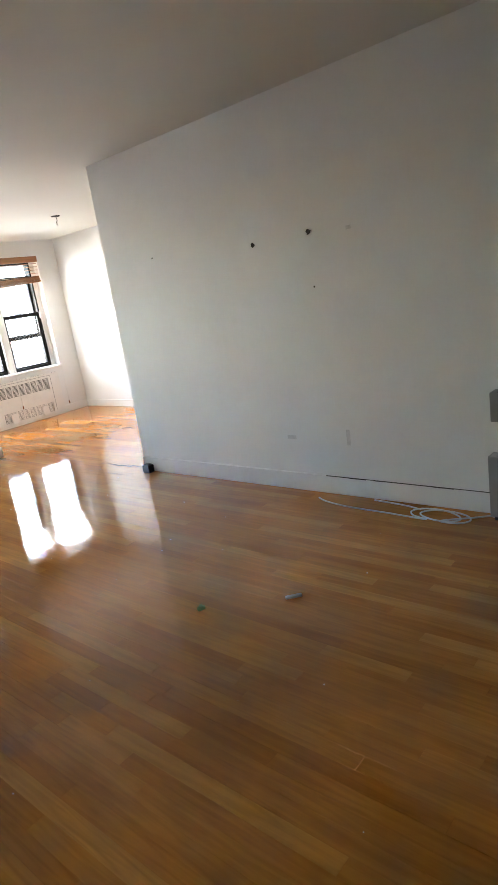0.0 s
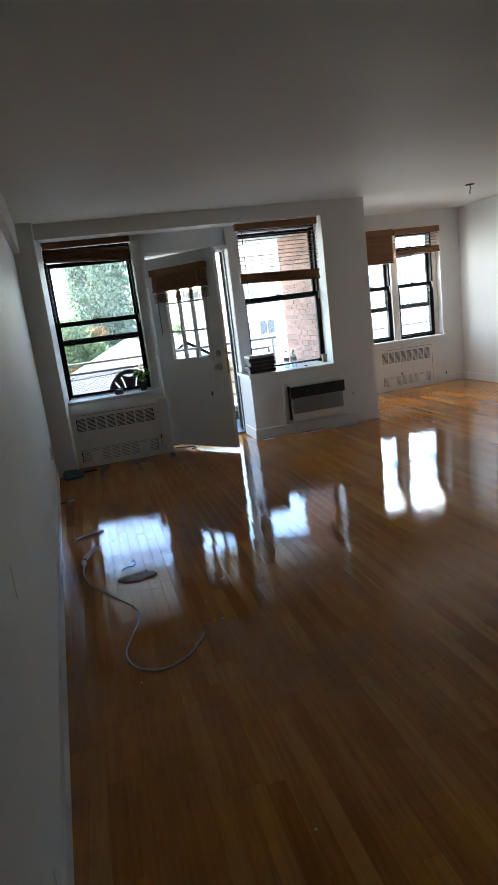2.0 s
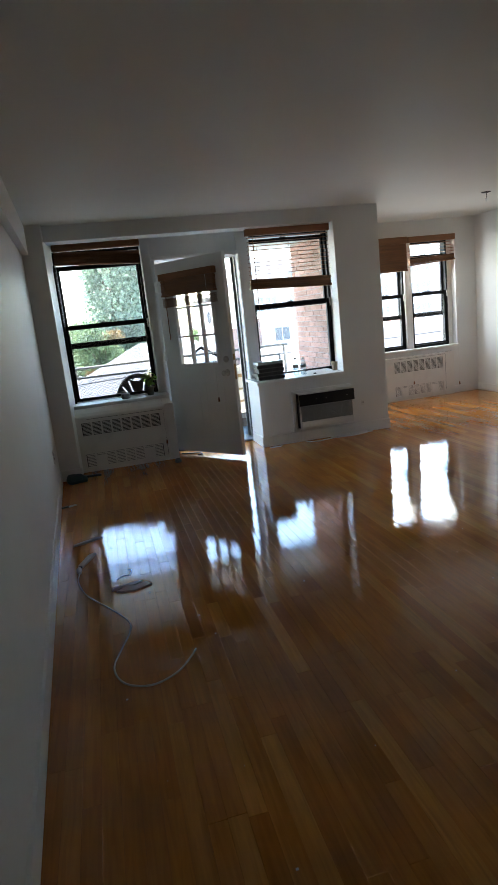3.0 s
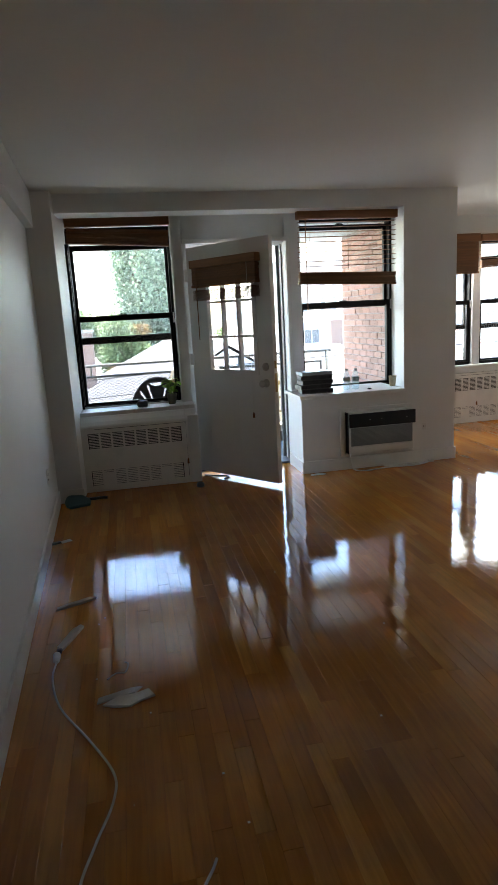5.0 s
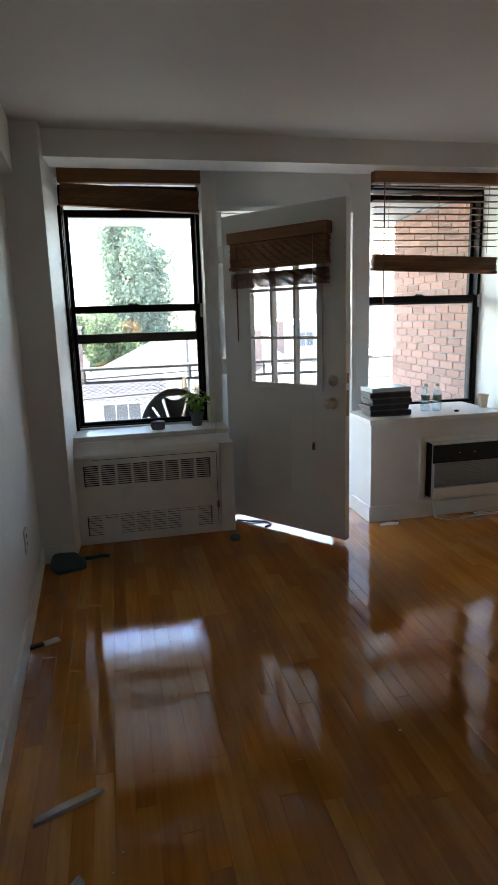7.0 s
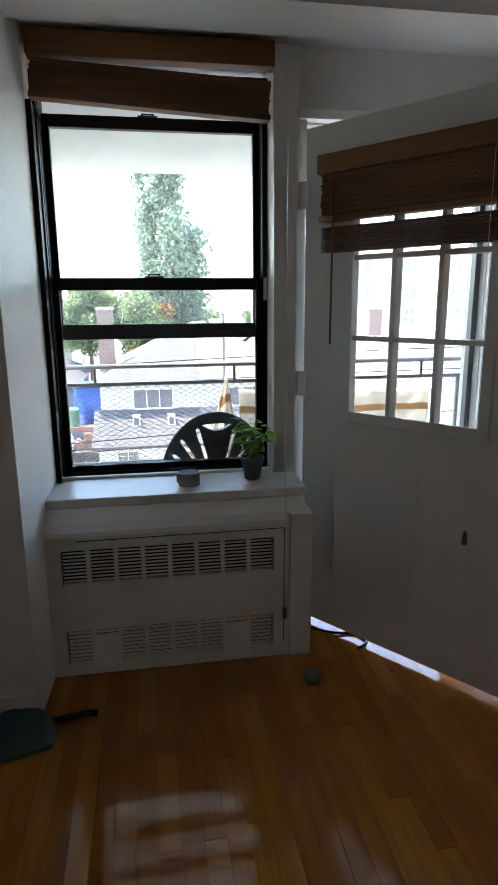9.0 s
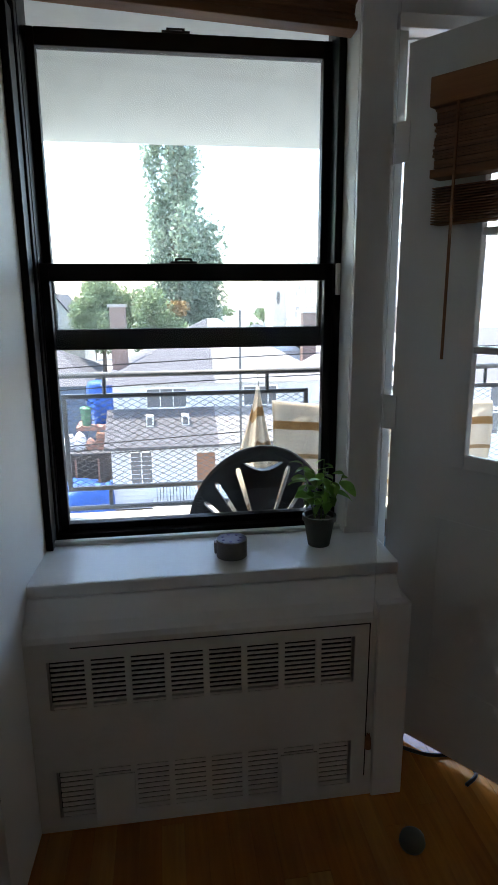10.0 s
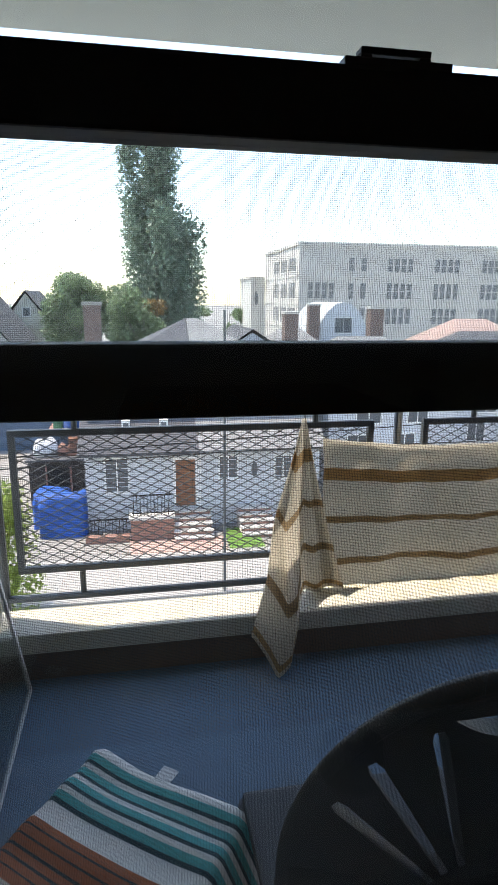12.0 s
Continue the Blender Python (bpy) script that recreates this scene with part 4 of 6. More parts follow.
shard("paper_scrap", "torn scrap of white paper by the knee wall", "paper", [(-0.07, -0.02), (0.05, -0.03), (0.08, 0.01), (0.0, 0.03), (-0.06, 0.015)], 0.002, M["foam"], pose(1.56, 6.13, 0.001))
tag = thing("paper_tag", "white paper tag on a dark strip by the wall", "tag", box(-0.035, 0.035, -0.022, 0.022, 0, 0.003), M["foam"], at=pose(-0.515, 5.157, 0.002, 0, 0, 25))
part("strip", box(-0.12, -0.036, -0.014, 0.012, 0, 0.012, bevel=0.003), M["black_plastic"], tag, "dark plastic strip")
rnd = random.Random(11)
bm = bmesh.new()
for i in range(60):
    x, y = rnd.uniform(-0.5, 2.9), rnd.uniform(0.4, 6.0)
    s = rnd.uniform(0.001, 0.0032)
    bx(bm, x - s, x + s * rnd.uniform(0.5, 2), y - s, y + s, 0.0005, 0.0005 + s * 0.8, m=None)
thing("crumbs", "scattered crumbs of plaster on the floor", "debris", bm, M["chip"], kind="stuff")

# ---- walls: holes, marks, sockets ----
M["hole"] = surface("torn_plaster_hole", (0.05, 0.042, 0.036), 0.95, vary=0.4, scale=60, bump=0.5)
M["smudge"] = surface("grey_smudge", (0.63, 0.62, 0.605), 0.8, vary=0.15, scale=30)
for y, z, r in ((2.50, 1.60, 0.011), (2.08, 1.61, 0.012), (3.44, 1.655, 0.004), (2.08, 1.30, 0.004)):
    bm = bmesh.new()
    n = 11
    rim = [bm.verts.new((XR - 0.001, y + r * (1 + 0.35 * math.sin(3 * i + y * 9)) * math.cos(2 * math.pi * i / n), z + r * 0.8 * (1 + 0.3 * math.cos(2 * i + z)) * math.sin(2 * math.pi * i / n))) for i in range(n)]
    lip = [bm.verts.new((XR - 0.004, y + 1.25 * (v.co.y - y), z + 1.25 * (v.co.z - z))) for v in rim]
    base = [bm.verts.new((XR - 0.0005, y + 1.5 * (v.co.y - y), z + 1.5 * (v.co.z - z))) for v in rim]
    bm.faces.new(rim)
    for p, q in ((rim, lip), (lip, base)):
        for i in range(n):
            bm.faces.new((p[i], p[(i + 1) % n], q[(i + 1) % n], q[i]))
    part("anchor_hole", bm, M["hole"], wall_east, "torn anchor hole")
for r in ((2.36, 2.43, 0.35, 0.375), (1.95, 1.975, 0.33, 0.43), (1.80, 1.83, 1.58, 1.60)):
    part("smudge", box(XR - 0.0022, XR - 0.0005, r[0], r[1], r[2], r[3]), M["smudge"], wall_east, "grey scuff")
rnd = random.Random(3)
y = 2.15
while y > 0.9:
    l = rnd.uniform(0.05, 0.16)
    if not 1.99 < y < 2.06:
        part("crack", box(XR - 0.0165, XR - 0.014, y - l, y, 0.117 + rnd.uniform(-0.002, 0.002), 0.1225), M["hole"], wall_east, "dark crack above the baseboard")
    y -= l + (0.06 if 1.2 < y < 1.3 else 0.0)
sk = thing("wall_socket", "white socket plate low on the side wall", "socket", box(xw(5.4) - 0.004, xw(5.4) + 0.006, 5.40, 5.475, 0.33, 0.44, bevel=0.002), M["white_plastic"])
part("slots", boxes([(xw(5.4) + 0.006, xw(5.4) + 0.007, y, y + 0.004, z, z + 0.015) for y in (5.43, 5.443) for z in (0.36, 0.40)]), M["dark_slot"], sk)
for y, z, h in ((1.66, 0.73, 0.10), (1.27, 0.13, 0.09)):
    part("scuff", box(xw(y) - 0.002, xw(y) + 0.0012, y, y + 0.012, z, z + h), M["smudge"], wall_west, "grey scuff")
cab = thing("wall_cabinet", "grey metal wall cabinet with a separate upper box", "cabinet", at=pose(3.0, 0.9, 0))
part("body", box(-0.03, 0.056, -0.22, 0.19, 0.02, 0.35, bevel=0.006), M["grey_plastic"], cab)
part("upper_box", box(-0.02, 0.069, -0.22, 0.17, 0.53, 0.68, bevel=0.006), M["grey_plastic"], cab)
part("conduit", rod((0.045, 0.0, 0.35), (0.045, 0.0, 0.53), 0.012), M["metal"], cab)
part("foot", box(-0.02, 0.05, -0.2, 0.17, 0.0, 0.02), M["black_plastic"], cab)
fix = thing("ceiling_box", "bare ceiling outlet with a dangling wire", "ceiling fixture", at=pose(4.06, 5.97, CEIL))
part("rose", lathe([(0.045, -0.006), (0.05, -0.001), (0.05, 0.0)], 20), M["dark_slot"], fix, "dark open outlet")
part("wire", tube([(0, 0, -0.004), (0.01, 0.0, -0.04), (0.0, 0.01, -0.075)], 0.004), M["dark_slot"], fix)
part("wire_nut", lathe([(0.003, -0.10), (0.008, -0.085), (0.007, -0.07)], 10), M["white_plastic"], fix)

# ---- floor strips ----
def plank_mesh(length, width=0.0589):
    bm = bmesh.new()
    w, l = width / 2, length / 2
    lo = [bm.verts.new(p) for p in ((-w, -l, -0.011), (w, -l, -0.011), (w, l, -0.011), (-w, l, -0.011))]
    md = [bm.verts.new(p) for p in ((-w, -l, -0.0005), (w, -l, -0.0005), (w, l, -0.0005), (-w, l, -0.0005))]
    hi = [bm.verts.new((x * (1 - 0.0005 / w), y * (1 - 0.0006 / l), 0.0)) for x, y in ((-w, -l), (w, -l), (w, l), (-w, l))]
    bm.faces.new(hi)
    for p, q in ((lo, md), (md, hi)):
        for i in range(4):
            bm.faces.new((p[i], p[(i + 1) % 4], q[(i + 1) % 4], q[i]))
    return mesh_of("plank", bm, M["floor"])


LENGTHS = (0.35, 0.55, 0.7, 0.9, 1.15)
PLANKS = {l: plank_mesh(l - 0.0008) for l in LENGTHS}
rnd = random.Random(21)
rest = bmesh.new()
near = 0
PITCH = 0.0592


def strip(x, y0, y1, near_zone):
    global near
    y = y0 - rnd.uniform(0, 0.5)
    while y < y1:
        l = rnd.choice(LENGTHS)
        a, b = max(y, y0), min(y + l, y1)
        y += l
        if b - a < 0.03:
            continue
        tilt, pitch = rnd.gauss(0, 0.06), rnd.gauss(0, 0.025)
        m = pose(x, (a + b) / 2, rnd.uniform(-0.0002, 0.0), pitch, tilt, 0)
        whole = b - a > l - 0.002
        if whole and near < 300 and near_zone[0] < x < near_zone[1] and near_zone[2] < (a + b) / 2 < near_zone[3]:
            o = new("plank", PLANKS[l])
            o.parent, o.matrix_world = floor_base, m
            near += 1
        else:
            w = PITCH / 2 - 0.00015
            bx(rest, -w, w, -(b - a) / 2 + 0.0004, (b - a) / 2 - 0.0004, -0.011, 0.0, m=m)


x = XL + PITCH / 2
while x < XA:
    if x < XR:
        strip(x, YB, 6.655 if x < XC else YA, (-0.6, 1.35, 1.0, 6.3))
    else:
        strip(x, YE, YA, (9, 9, 9, 9))
    x += PITCH
strips = part("plank_field", rest, M["floor"], floor_base)
tagged(strips, "varnished oak strips", kind="stuff")

# ---- balcony ----
BZ = -0.2
structure("balcony_floor", boxes([(-1.0, 2.68, YO, 8.80, BZ - 0.2, BZ)]), M["deck"], "blue-grey painted balcony floor", "floor")
# the second slab is added out of view to keep sun off the alcove windows
structure("balcony_soffit", boxes([(-1.2, 2.67, YO, 8.93, 2.288, 2.5), (2.67, XA + 0.4, YA + 0.25, 8.93, 2.288, 2.5)]), M["soffit"], "pale painted underside of the balcony above, with an added unseen slab shading the alcove", "ceiling")
M["lip"] = surface("cream_curb_paint", (0.60, 0.575, 0.49), 0.75, vary=0.1, scale=5, bump=0.4, dirt=(0.62, 0.42, 0.06), dirt_amount=0.5)
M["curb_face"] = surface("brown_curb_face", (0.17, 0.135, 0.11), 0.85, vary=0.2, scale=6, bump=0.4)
curb = structure("balcony_curb", boxes([(-1.0, 2.68, 8.60, 8.82, -0.072, 0.015)], bevel=0.008), M["lip"], "cream concrete balcony curb with yellow stains", "curb")
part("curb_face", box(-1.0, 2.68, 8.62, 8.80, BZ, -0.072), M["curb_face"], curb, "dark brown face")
structure("balcony_facade", boxes([(-1.0, -0.53, YO, YO + 0.02, BZ, 2.28)]), M["outside_wall"], "red brick front beside the window", "wall")
M["siding"] = surface("cream_ribbed_metal", (0.56, 0.53, 0.44), 0.55, vary=0.1, scale=6, stretch=(1, 1, 0.3), bump=0.2, dirt=(0.35, 0.3, 0.22), dirt_amount=0.3)
part_wall = structure("balcony_partition", boxes([(-0.81, -0.785, YO + 0.02, 8.78, BZ, 2.28)]), M["siding"], "cream ribbed metal balcony partition", "partition")
rib = mesh_of("rib", box(-0.785, -0.772, 0, 0.022, BZ, 2.28), M["siding"])
for i in range(35):
    o = new("rib", rib)
    o.parent, o.location = part_wall, (0, YO + 0.04 + i * 0.05, 0)

# brick wing: real bricks on a mortar bed
wing = structure("wall_brick_wing", boxes([(2.69, 2.722, YO, 8.45, -8, 2.28), (2.69, 2.722, 6.852, YO, 0.0, 2.248), (2.722, XC - 0.02, YA + 0.25, 8.45, -8, 2.28)]), M["mortar"], "red brick side wall of the balcony", "wall")
BL, BH, J = 0.203, 0.0575, 0.0105
bricks = {}
def brick_mesh(l):
    l = round(l, 3)
    if l not in bricks:
        bricks[l] = mesh_of("brick", box(2.679, 2.692, 0, l, 0, BH, bevel=0.003), M["brick"])
    return bricks[l]
row, z = 0, BZ + 0.005
while z + BH < 2.28:
    y = 6.857 - (0.107 if row % 2 else 0)
    while y < 8.44:
        a, b = max(y, 6.857 if 0.0 < z < 2.18 else YO + 0.005), min(y + BL, 8.445)
        if b - a > 0.04:
            o = new("brick", brick_mesh(b - a))
            o.parent, o.location = wing, (rnd.uniform(-0.002, 0.002), a, z)
        y += BL + J
    z += BH + J
    row += 1

# railing with diamond mesh panels
rails = thing("balcony_railing", "grey steel balcony railing with diamond mesh panels", "railing")
YR = 8.95
part("top_rail", rod((-0.86, YR, 0.905), (2.68, YR, 0.905), 0.019), M["rail"], rails, smooth=True)
part("bottom_rail", rod((-0.86, YR, 0.0), (2.68, YR, 0.0), 0.017), M["rail"], rails, smooth=True)
for x in (-0.80, 1.03, 2.62):
    part("post", rod((x, YR, -0.35), (x, YR, 0.905), 0.02), M["rail"], rails, smooth=True)
for x in (-0.46, 0.62, 1.42, 2.2):
    part("spacer", rod((x, YR, 0.775), (x, YR, 0.89), 0.013), M["rail"], rails)
    part("spacer", rod((x, YR, 0.015), (x, YR, 0.12), 0.013), M["rail"], rails)
def mesh_panel(x0, x1, z0, z1):
    f = part("panel_frame", boxes([(x0, x1, YR - 0.014, YR + 0.014, z1 - 0.028, z1), (x0, x1, YR - 0.014, YR + 0.014, z0, z0 + 0.028), (x0, x0 + 0.028, YR - 0.014, YR + 0.014, z0 + 0.028, z1 - 0.028), (x1 - 0.028, x1, YR - 0.014, YR + 0.014, z0 + 0.028, z1 - 0.028)], bevel=0.002), M["rail"], rails)
    bm = bmesh.new()
    a, b, c, d = x0 + 0.028, x1 - 0.028, z0 + 0.028, z1 - 0.028
    k = 0.52
    for sgn in (1, -1):
        s = a - (d - c) / k
        while s < b:
            p, q = (s, c), (s + (d - c) / k, d)
            if p[0] < a:
                p = (a, c + (a - s) * k)
            if q[0] > b:
                q = (b, c + (b - s) * k)
            if q[0] - p[0] > 0.01:
                za, zb = (p[1], q[1]) if sgn > 0 else (c + d - p[1], c + d - q[1])
                cyl(bm, (p[0], YR + 0.002 * sgn, za), (q[0], YR + 0.002 * sgn, zb), 0.0026, seg=5)
            s += 0.074
    tagged(part("mesh_infill", bm, M["rail"], f, "expanded diamond wire mesh"), kind="stuff")
mesh_panel(-0.735, 0.905, 0.125, 0.782)
mesh_panel(1.155, 2.55, 0.125, 0.782)

# striped sheet hung over the railing
def cloth_mat(name, rows, base, axis="V", count=1.0, sheer=0.35):
    """Woven cloth with stripes along the cloth's own length; thin enough to let light through."""
    m, nt, b = base_mat(name)
    n, ln = nt.nodes, nt.links
    uv = n.new("ShaderNodeUVMap")
    sep = n.new("ShaderNodeSeparateXYZ")
    ln.new(uv.outputs[0], sep.inputs[0])
    ramp = n.new("ShaderNodeValToRGB")
    ramp.color_ramp.interpolation = "CONSTANT"
    els = ramp.color_ramp.elements
    els[0].position, els[0].color = 0.0, (*rows[0][1], 1)
    for i, (p, c) in enumerate(rows[1:]):
        e = els[1] if i == 0 else els.new(p)
        e.position, e.color = p, (*c, 1)
    mul = n.new("ShaderNodeMath")
    mul.operation = "MULTIPLY"
    mul.inputs[1].default_value = count
    ln.new(sep.outputs["Y"], mul.inputs[0])
    fr = n.new("ShaderNodeMath")
    fr.operation = "FRACT"
    ln.new(mul.outputs[0], fr.inputs[0])
    ln.new(fr.outputs[0], ramp.inputs[0])
    ns = n.new("ShaderNodeTexNoise")
    ns.inputs["Scale"].default_value = 160
    ns.inputs["Detail"].default_value = 4
    mx = n.new("ShaderNodeMix")
    mx.data_type, mx.blend_type = "RGBA", "MULTIPLY"
    mx.inputs["Factor"].default_value = 0.5
    rr = n.new("ShaderNodeMapRange")
    rr.inputs["To Min"].default_value = 0.6
    rr.inputs["To Max"].default_value = 1.2
    ln.new(ns.outputs[0], rr.inputs["Value"])
    ln.new(ramp.outputs[0], mx.inputs["A"])
    ln.new(rr.outputs[0], mx.inputs["B"])
    ln.new(mx.outputs["Result"], b.inputs["Base Color"])
    b.inputs["Roughness"].default_value = 0.9
    bp = n.new("ShaderNodeBump")
    bp.inputs["Strength"].default_value = 0.3
    bp.inputs["Distance"].default_value = 0.001
    ln.new(ns.outputs[0], bp.inputs["Height"])
    ln.new(bp.outputs[0], b.inputs["Normal"])
    tl = n.new("ShaderNodeBsdfTranslucent")
    ln.new(mx.outputs["Result"], tl.inputs[0])
    sh = n.new("ShaderNodeMixShader")
    sh.inputs[0].default_value = sheer
    ln.new(b.outputs[0], sh.inputs[1])
    ln.new(tl.outputs[0], sh.inputs[2])
    ln.new(sh.outputs[0], n["Material Output"].inputs["Surface"])
    return m


CREAM, TAN, BROWN = (0.74, 0.69, 0.60), (0.47, 0.33, 0.18), (0.42, 0.31, 0.19)
M["sheet"] = cloth_mat("striped_cream_sheet", [(0.0, CREAM), (0.17, TAN), (0.25, CREAM), (0.47, BROWN), (0.51, CREAM), (0.73, BROWN), (0.77, CREAM), (0.95, TAN), (0.98, CREAM)], CREAM, sheer=0.62)


def cloth(name, nu, nv, fn, mat, parent, label=""):
    """A cloth surface from fn(u, v), with its own stripes' coordinates and a thin body."""
    bm = bmesh.new()
    uvl = bm.loops.layers.uv.new("UVMap")
    g = [[bm.verts.new(fn(i / nu, j / nv)) for j in range(nv + 1)] for i in range(nu + 1)]
    at = {v: (i / nu, j / nv) for i, r in enumerate(g) for j, v in enumerate(r)}
    for i in range(nu):
        for j in range(nv):
            f = bm.faces.new((g[i][j], g[i + 1][j], g[i + 1][j + 1], g[i][j + 1]))
            for l in f.loops:
                l[uvl].uv = at[l.vert]
    me = bpy.data.meshes.new(name)
    bm.to_mesh(me)
    bm.free()
    me.materials.append(mat)
    me.shade_smooth()
    ob = new(name, me)
    ob.parent = parent
    sol = ob.modifiers.new("thickness", "SOLIDIFY")
    sol.thickness = 0.0025
    return tagged(ob, label)


sheet = thing("striped_sheet", "thin cream sheet with tan stripes hung over the railing", "sheet")


def hang(u, v):
    x = 0.64 + 1.6 * u
    sag = 0.035 * math.sin(math.pi * min(u * 1.6, 1)) + 0.02 * math.sin(5 * u)
    top = 0.715 - 0.06 * u - sag * 0.5
    bot = -0.09 + 0.02 * math.sin(9 * u) + 0.07 * u
    fold = 0.016 * math.sin(20 * u + 2 * v) * (0.3 + v) + 0.007 * math.sin(47 * u + 3 * v) + 0.006 * math.sin(31 * v + 9 * u)
    return (x + 0.012 * math.sin(6 * v), 8.885 + fold - 0.05 * v * v, top + (bot - top) * v)


def tent(u, v):
    """The corner of the sheet gathered at a hook, falling in deep folds."""
    w = 0.022 + 0.40 * v ** 1.25
    x = 0.548 + (u - 0.62) * w - 0.04 * v * (1 - u)
    depth = 0.06 * math.sin(u * 9.5 + 0.6) * v + 0.022 * math.sin(u * 23) * v
    y = 8.875 - 0.12 * v + depth - 0.26 * max(0, v - 0.55) * (1 - u) ** 1.2
    bottom = 0.03 - 0.215 * max(0.0, 1 - abs(u - 0.2) / 0.3) + 0.02 * math.sin(u * 14)
    y -= 0.25 * min(max((v - 0.45) / 0.3, 0.0), 1.0) ** 1.5 * min(1.0, 1.6 * max(0.0, 1 - abs(u - 0.2) / 0.3))
    return (x, y, 0.815 + (bottom - 0.815) * v)


cloth("hanging_part", 60, 24, hang, M["sheet"], sheet)
cloth("gathered_corner", 48, 36, tent, M["sheet"], sheet, "corner gathered to a peak")
part("wire_hook", tube([(0.548, 8.875, 0.81), (0.55, 8.89, 0.86), (0.545, 8.93, 0.93), (0.55, 8.965, 0.93), (0.552, 8.975, 0.89)], 0.003), M["rail"], sheet, "bent wire hook")

# stacking plastic chair
M["chair"] = surface("dark_brown_resin", (0.024, 0.019, 0.016), 0.55, vary=0.15, scale=8, bump=0.1)
chair = thing("plastic_chair", "dark brown resin garden chair with a fan back by the window", "chair", at=pose(0.25, 6.962, BZ) @ Matrix.Diagonal((0.95, 1, 1.068, 1)))


def slotted_back():
    """The rounded back plate with a fan of slots and a hand hold, cut with real openings."""
    bm = bmesh.new()
    n = 40
    pts = [(-0.268, 0.42), (-0.26, 0.60)] + [(0.262 * math.cos(math.pi - math.pi * i / n), 0.69 + 0.325 * math.sin(math.pi * i / n)) for i in range(n + 1)] + [(0.26, 0.60), (0.268, 0.42)]
    lo = [bm.verts.new((x, -0.016, z)) for x, z in pts]
    hi = [bm.verts.new((x, 0.016, z)) for x, z in pts]
    bm.faces.new(lo)
    bm.faces.new(hi[::-1])
    for i in range(len(pts)):
        j = (i + 1) % len(pts)
        bm.faces.new((lo[j], lo[i], hi[i], hi[j]))
    plate = new("back_plate", mesh_of("back_plate", bm, M["chair"]))
    cut = bmesh.new()
    for deg, r0, r1 in ((-49, 0.09, 0.279), (-34, 0.09, 0.304), (-17, 0.09, 0.318), (17, 0.09, 0.318), (34, 0.09, 0.304), (49, 0.09, 0.279)):
        k = radians(deg)
        ring = []
        for t, w in ((r0, 0.006), (r1 - 0.012, 0.010), (r1, 0.006)):
            cx, cz = t * math.sin(k), 0.655 + t * math.cos(k)
            ring.append(((cx - w * math.cos(k), cz + w * math.sin(k)), (cx + w * math.cos(k), cz - w * math.sin(k))))
        outline = [p[0] for p in ring] + [p[1] for p in ring[::-1]]
        f = [cut.verts.new((x, -0.05, z)) for x, z in outline]
        g = [cut.verts.new((x, 0.05, z)) for x, z in outline]
        cut.faces.new(f)
        cut.faces.new(g[::-1])
        for i in range(len(f)):
            j = (i + 1) % len(f)
            cut.faces.new((f[j], f[i], g[i], g[j]))
    grip = [(-0.075 + 0.15 * i / 10, 0.975 + 0.006 * math.sin(math.pi * i / 10)) for i in range(11)] + [(0.075 - 0.15 * i / 10, 0.975 - 0.026 * math.sin(math.pi * i / 10)) for i in range(1, 10)]
    f = [cut.verts.new((x, -0.05, z)) for x, z in grip]
    g = [cut.verts.new((x, 0.05, z)) for x, z in grip]
    cut.faces.new(f)
    cut.faces.new(g[::-1])
    for i in range(len(f)):
        j = (i + 1) % len(f)
        cut.faces.new((f[j], f[i], g[i], g[j]))
    knife = new("knife", mesh_of("knife", cut, M["chair"]))
    mod = plate.modifiers.new("cut", "BOOLEAN")
    mod.object, mod.operation, mod.solver = knife, "DIFFERENCE", "EXACT"
    bpy.context.view_layer.update()
    me = bpy.data.meshes.new_from_object(plate.evaluated_get(bpy.context.evaluated_depsgraph_get()))
    plate.modifiers.clear()
    plate.data = me
    bpy.data.objects.remove(knife)
    for v in me.vertices:
        v.co.y += 0.9 * v.co.x ** 2 - 0.12 * (v.co.z - 0.45)
    return plate


plate = slotted_back()
plate.name = "backrest"
plate.parent = chair
rimpts = [(-0.268, 0.42), (-0.262, 0.55)] + [(0.262 * math.cos(math.pi - math.pi * i / 14), 0.69 + 0.325 * math.sin(math.pi * i / 14)) for i in range(15)] + [(0.262, 0.55), (0.268, 0.42)]
part("back_rim", tube([(x, 0.9 * x * x - 0.12 * (z - 0.45), z) for x, z in rimpts], 0.0155, 10), M["chair"], chair, smooth=True)
part("seat", box(-0.25, 0.25, 0.03, 0.46, 0.41, 0.44, bevel=0.012), M["chair"], chair)
for x, y in ((-0.235, 0.05), (0.235, 0.05), (-0.235, 0.44), (0.235, 0.44)):
    part("leg", rod((x * 1.1, y, 0), (x, y, 0.42), 0.018, 0.026, 10), M["chair"], chair)


# stool draped with a striped cloth
TEAL, WHITE, RUST, DEEP = (0.10, 0.46, 0.45), (0.82, 0.80, 0.75), (0.44, 0.14, 0.06), (0.03, 0.07, 0.08)
M["serape"] = cloth_mat("striped_woven_cloth", [(0.0, WHITE), (0.07, TEAL), (0.10, DEEP), (0.115, WHITE), (0.14, TEAL), (0.17, DEEP), (0.185, WHITE), (0.21, TEAL), (0.24, DEEP), (0.255, WHITE), (0.28, TEAL), (0.31, DEEP), (0.33, WHITE), (0.42, RUST), (0.45, DEEP), (0.46, RUST), (0.49, DEEP), (0.50, RUST), (0.53, DEEP), (0.54, RUST), (0.57, DEEP), (0.58, RUST), (0.61, DEEP), (0.62, RUST), (0.66, WHITE), (0.75, TEAL), (0.79, DEEP), (0.81, TEAL), (0.86, WHITE), (0.9, TEAL), (0.95, WHITE)], WHITE, count=1.0, sheer=0.1)
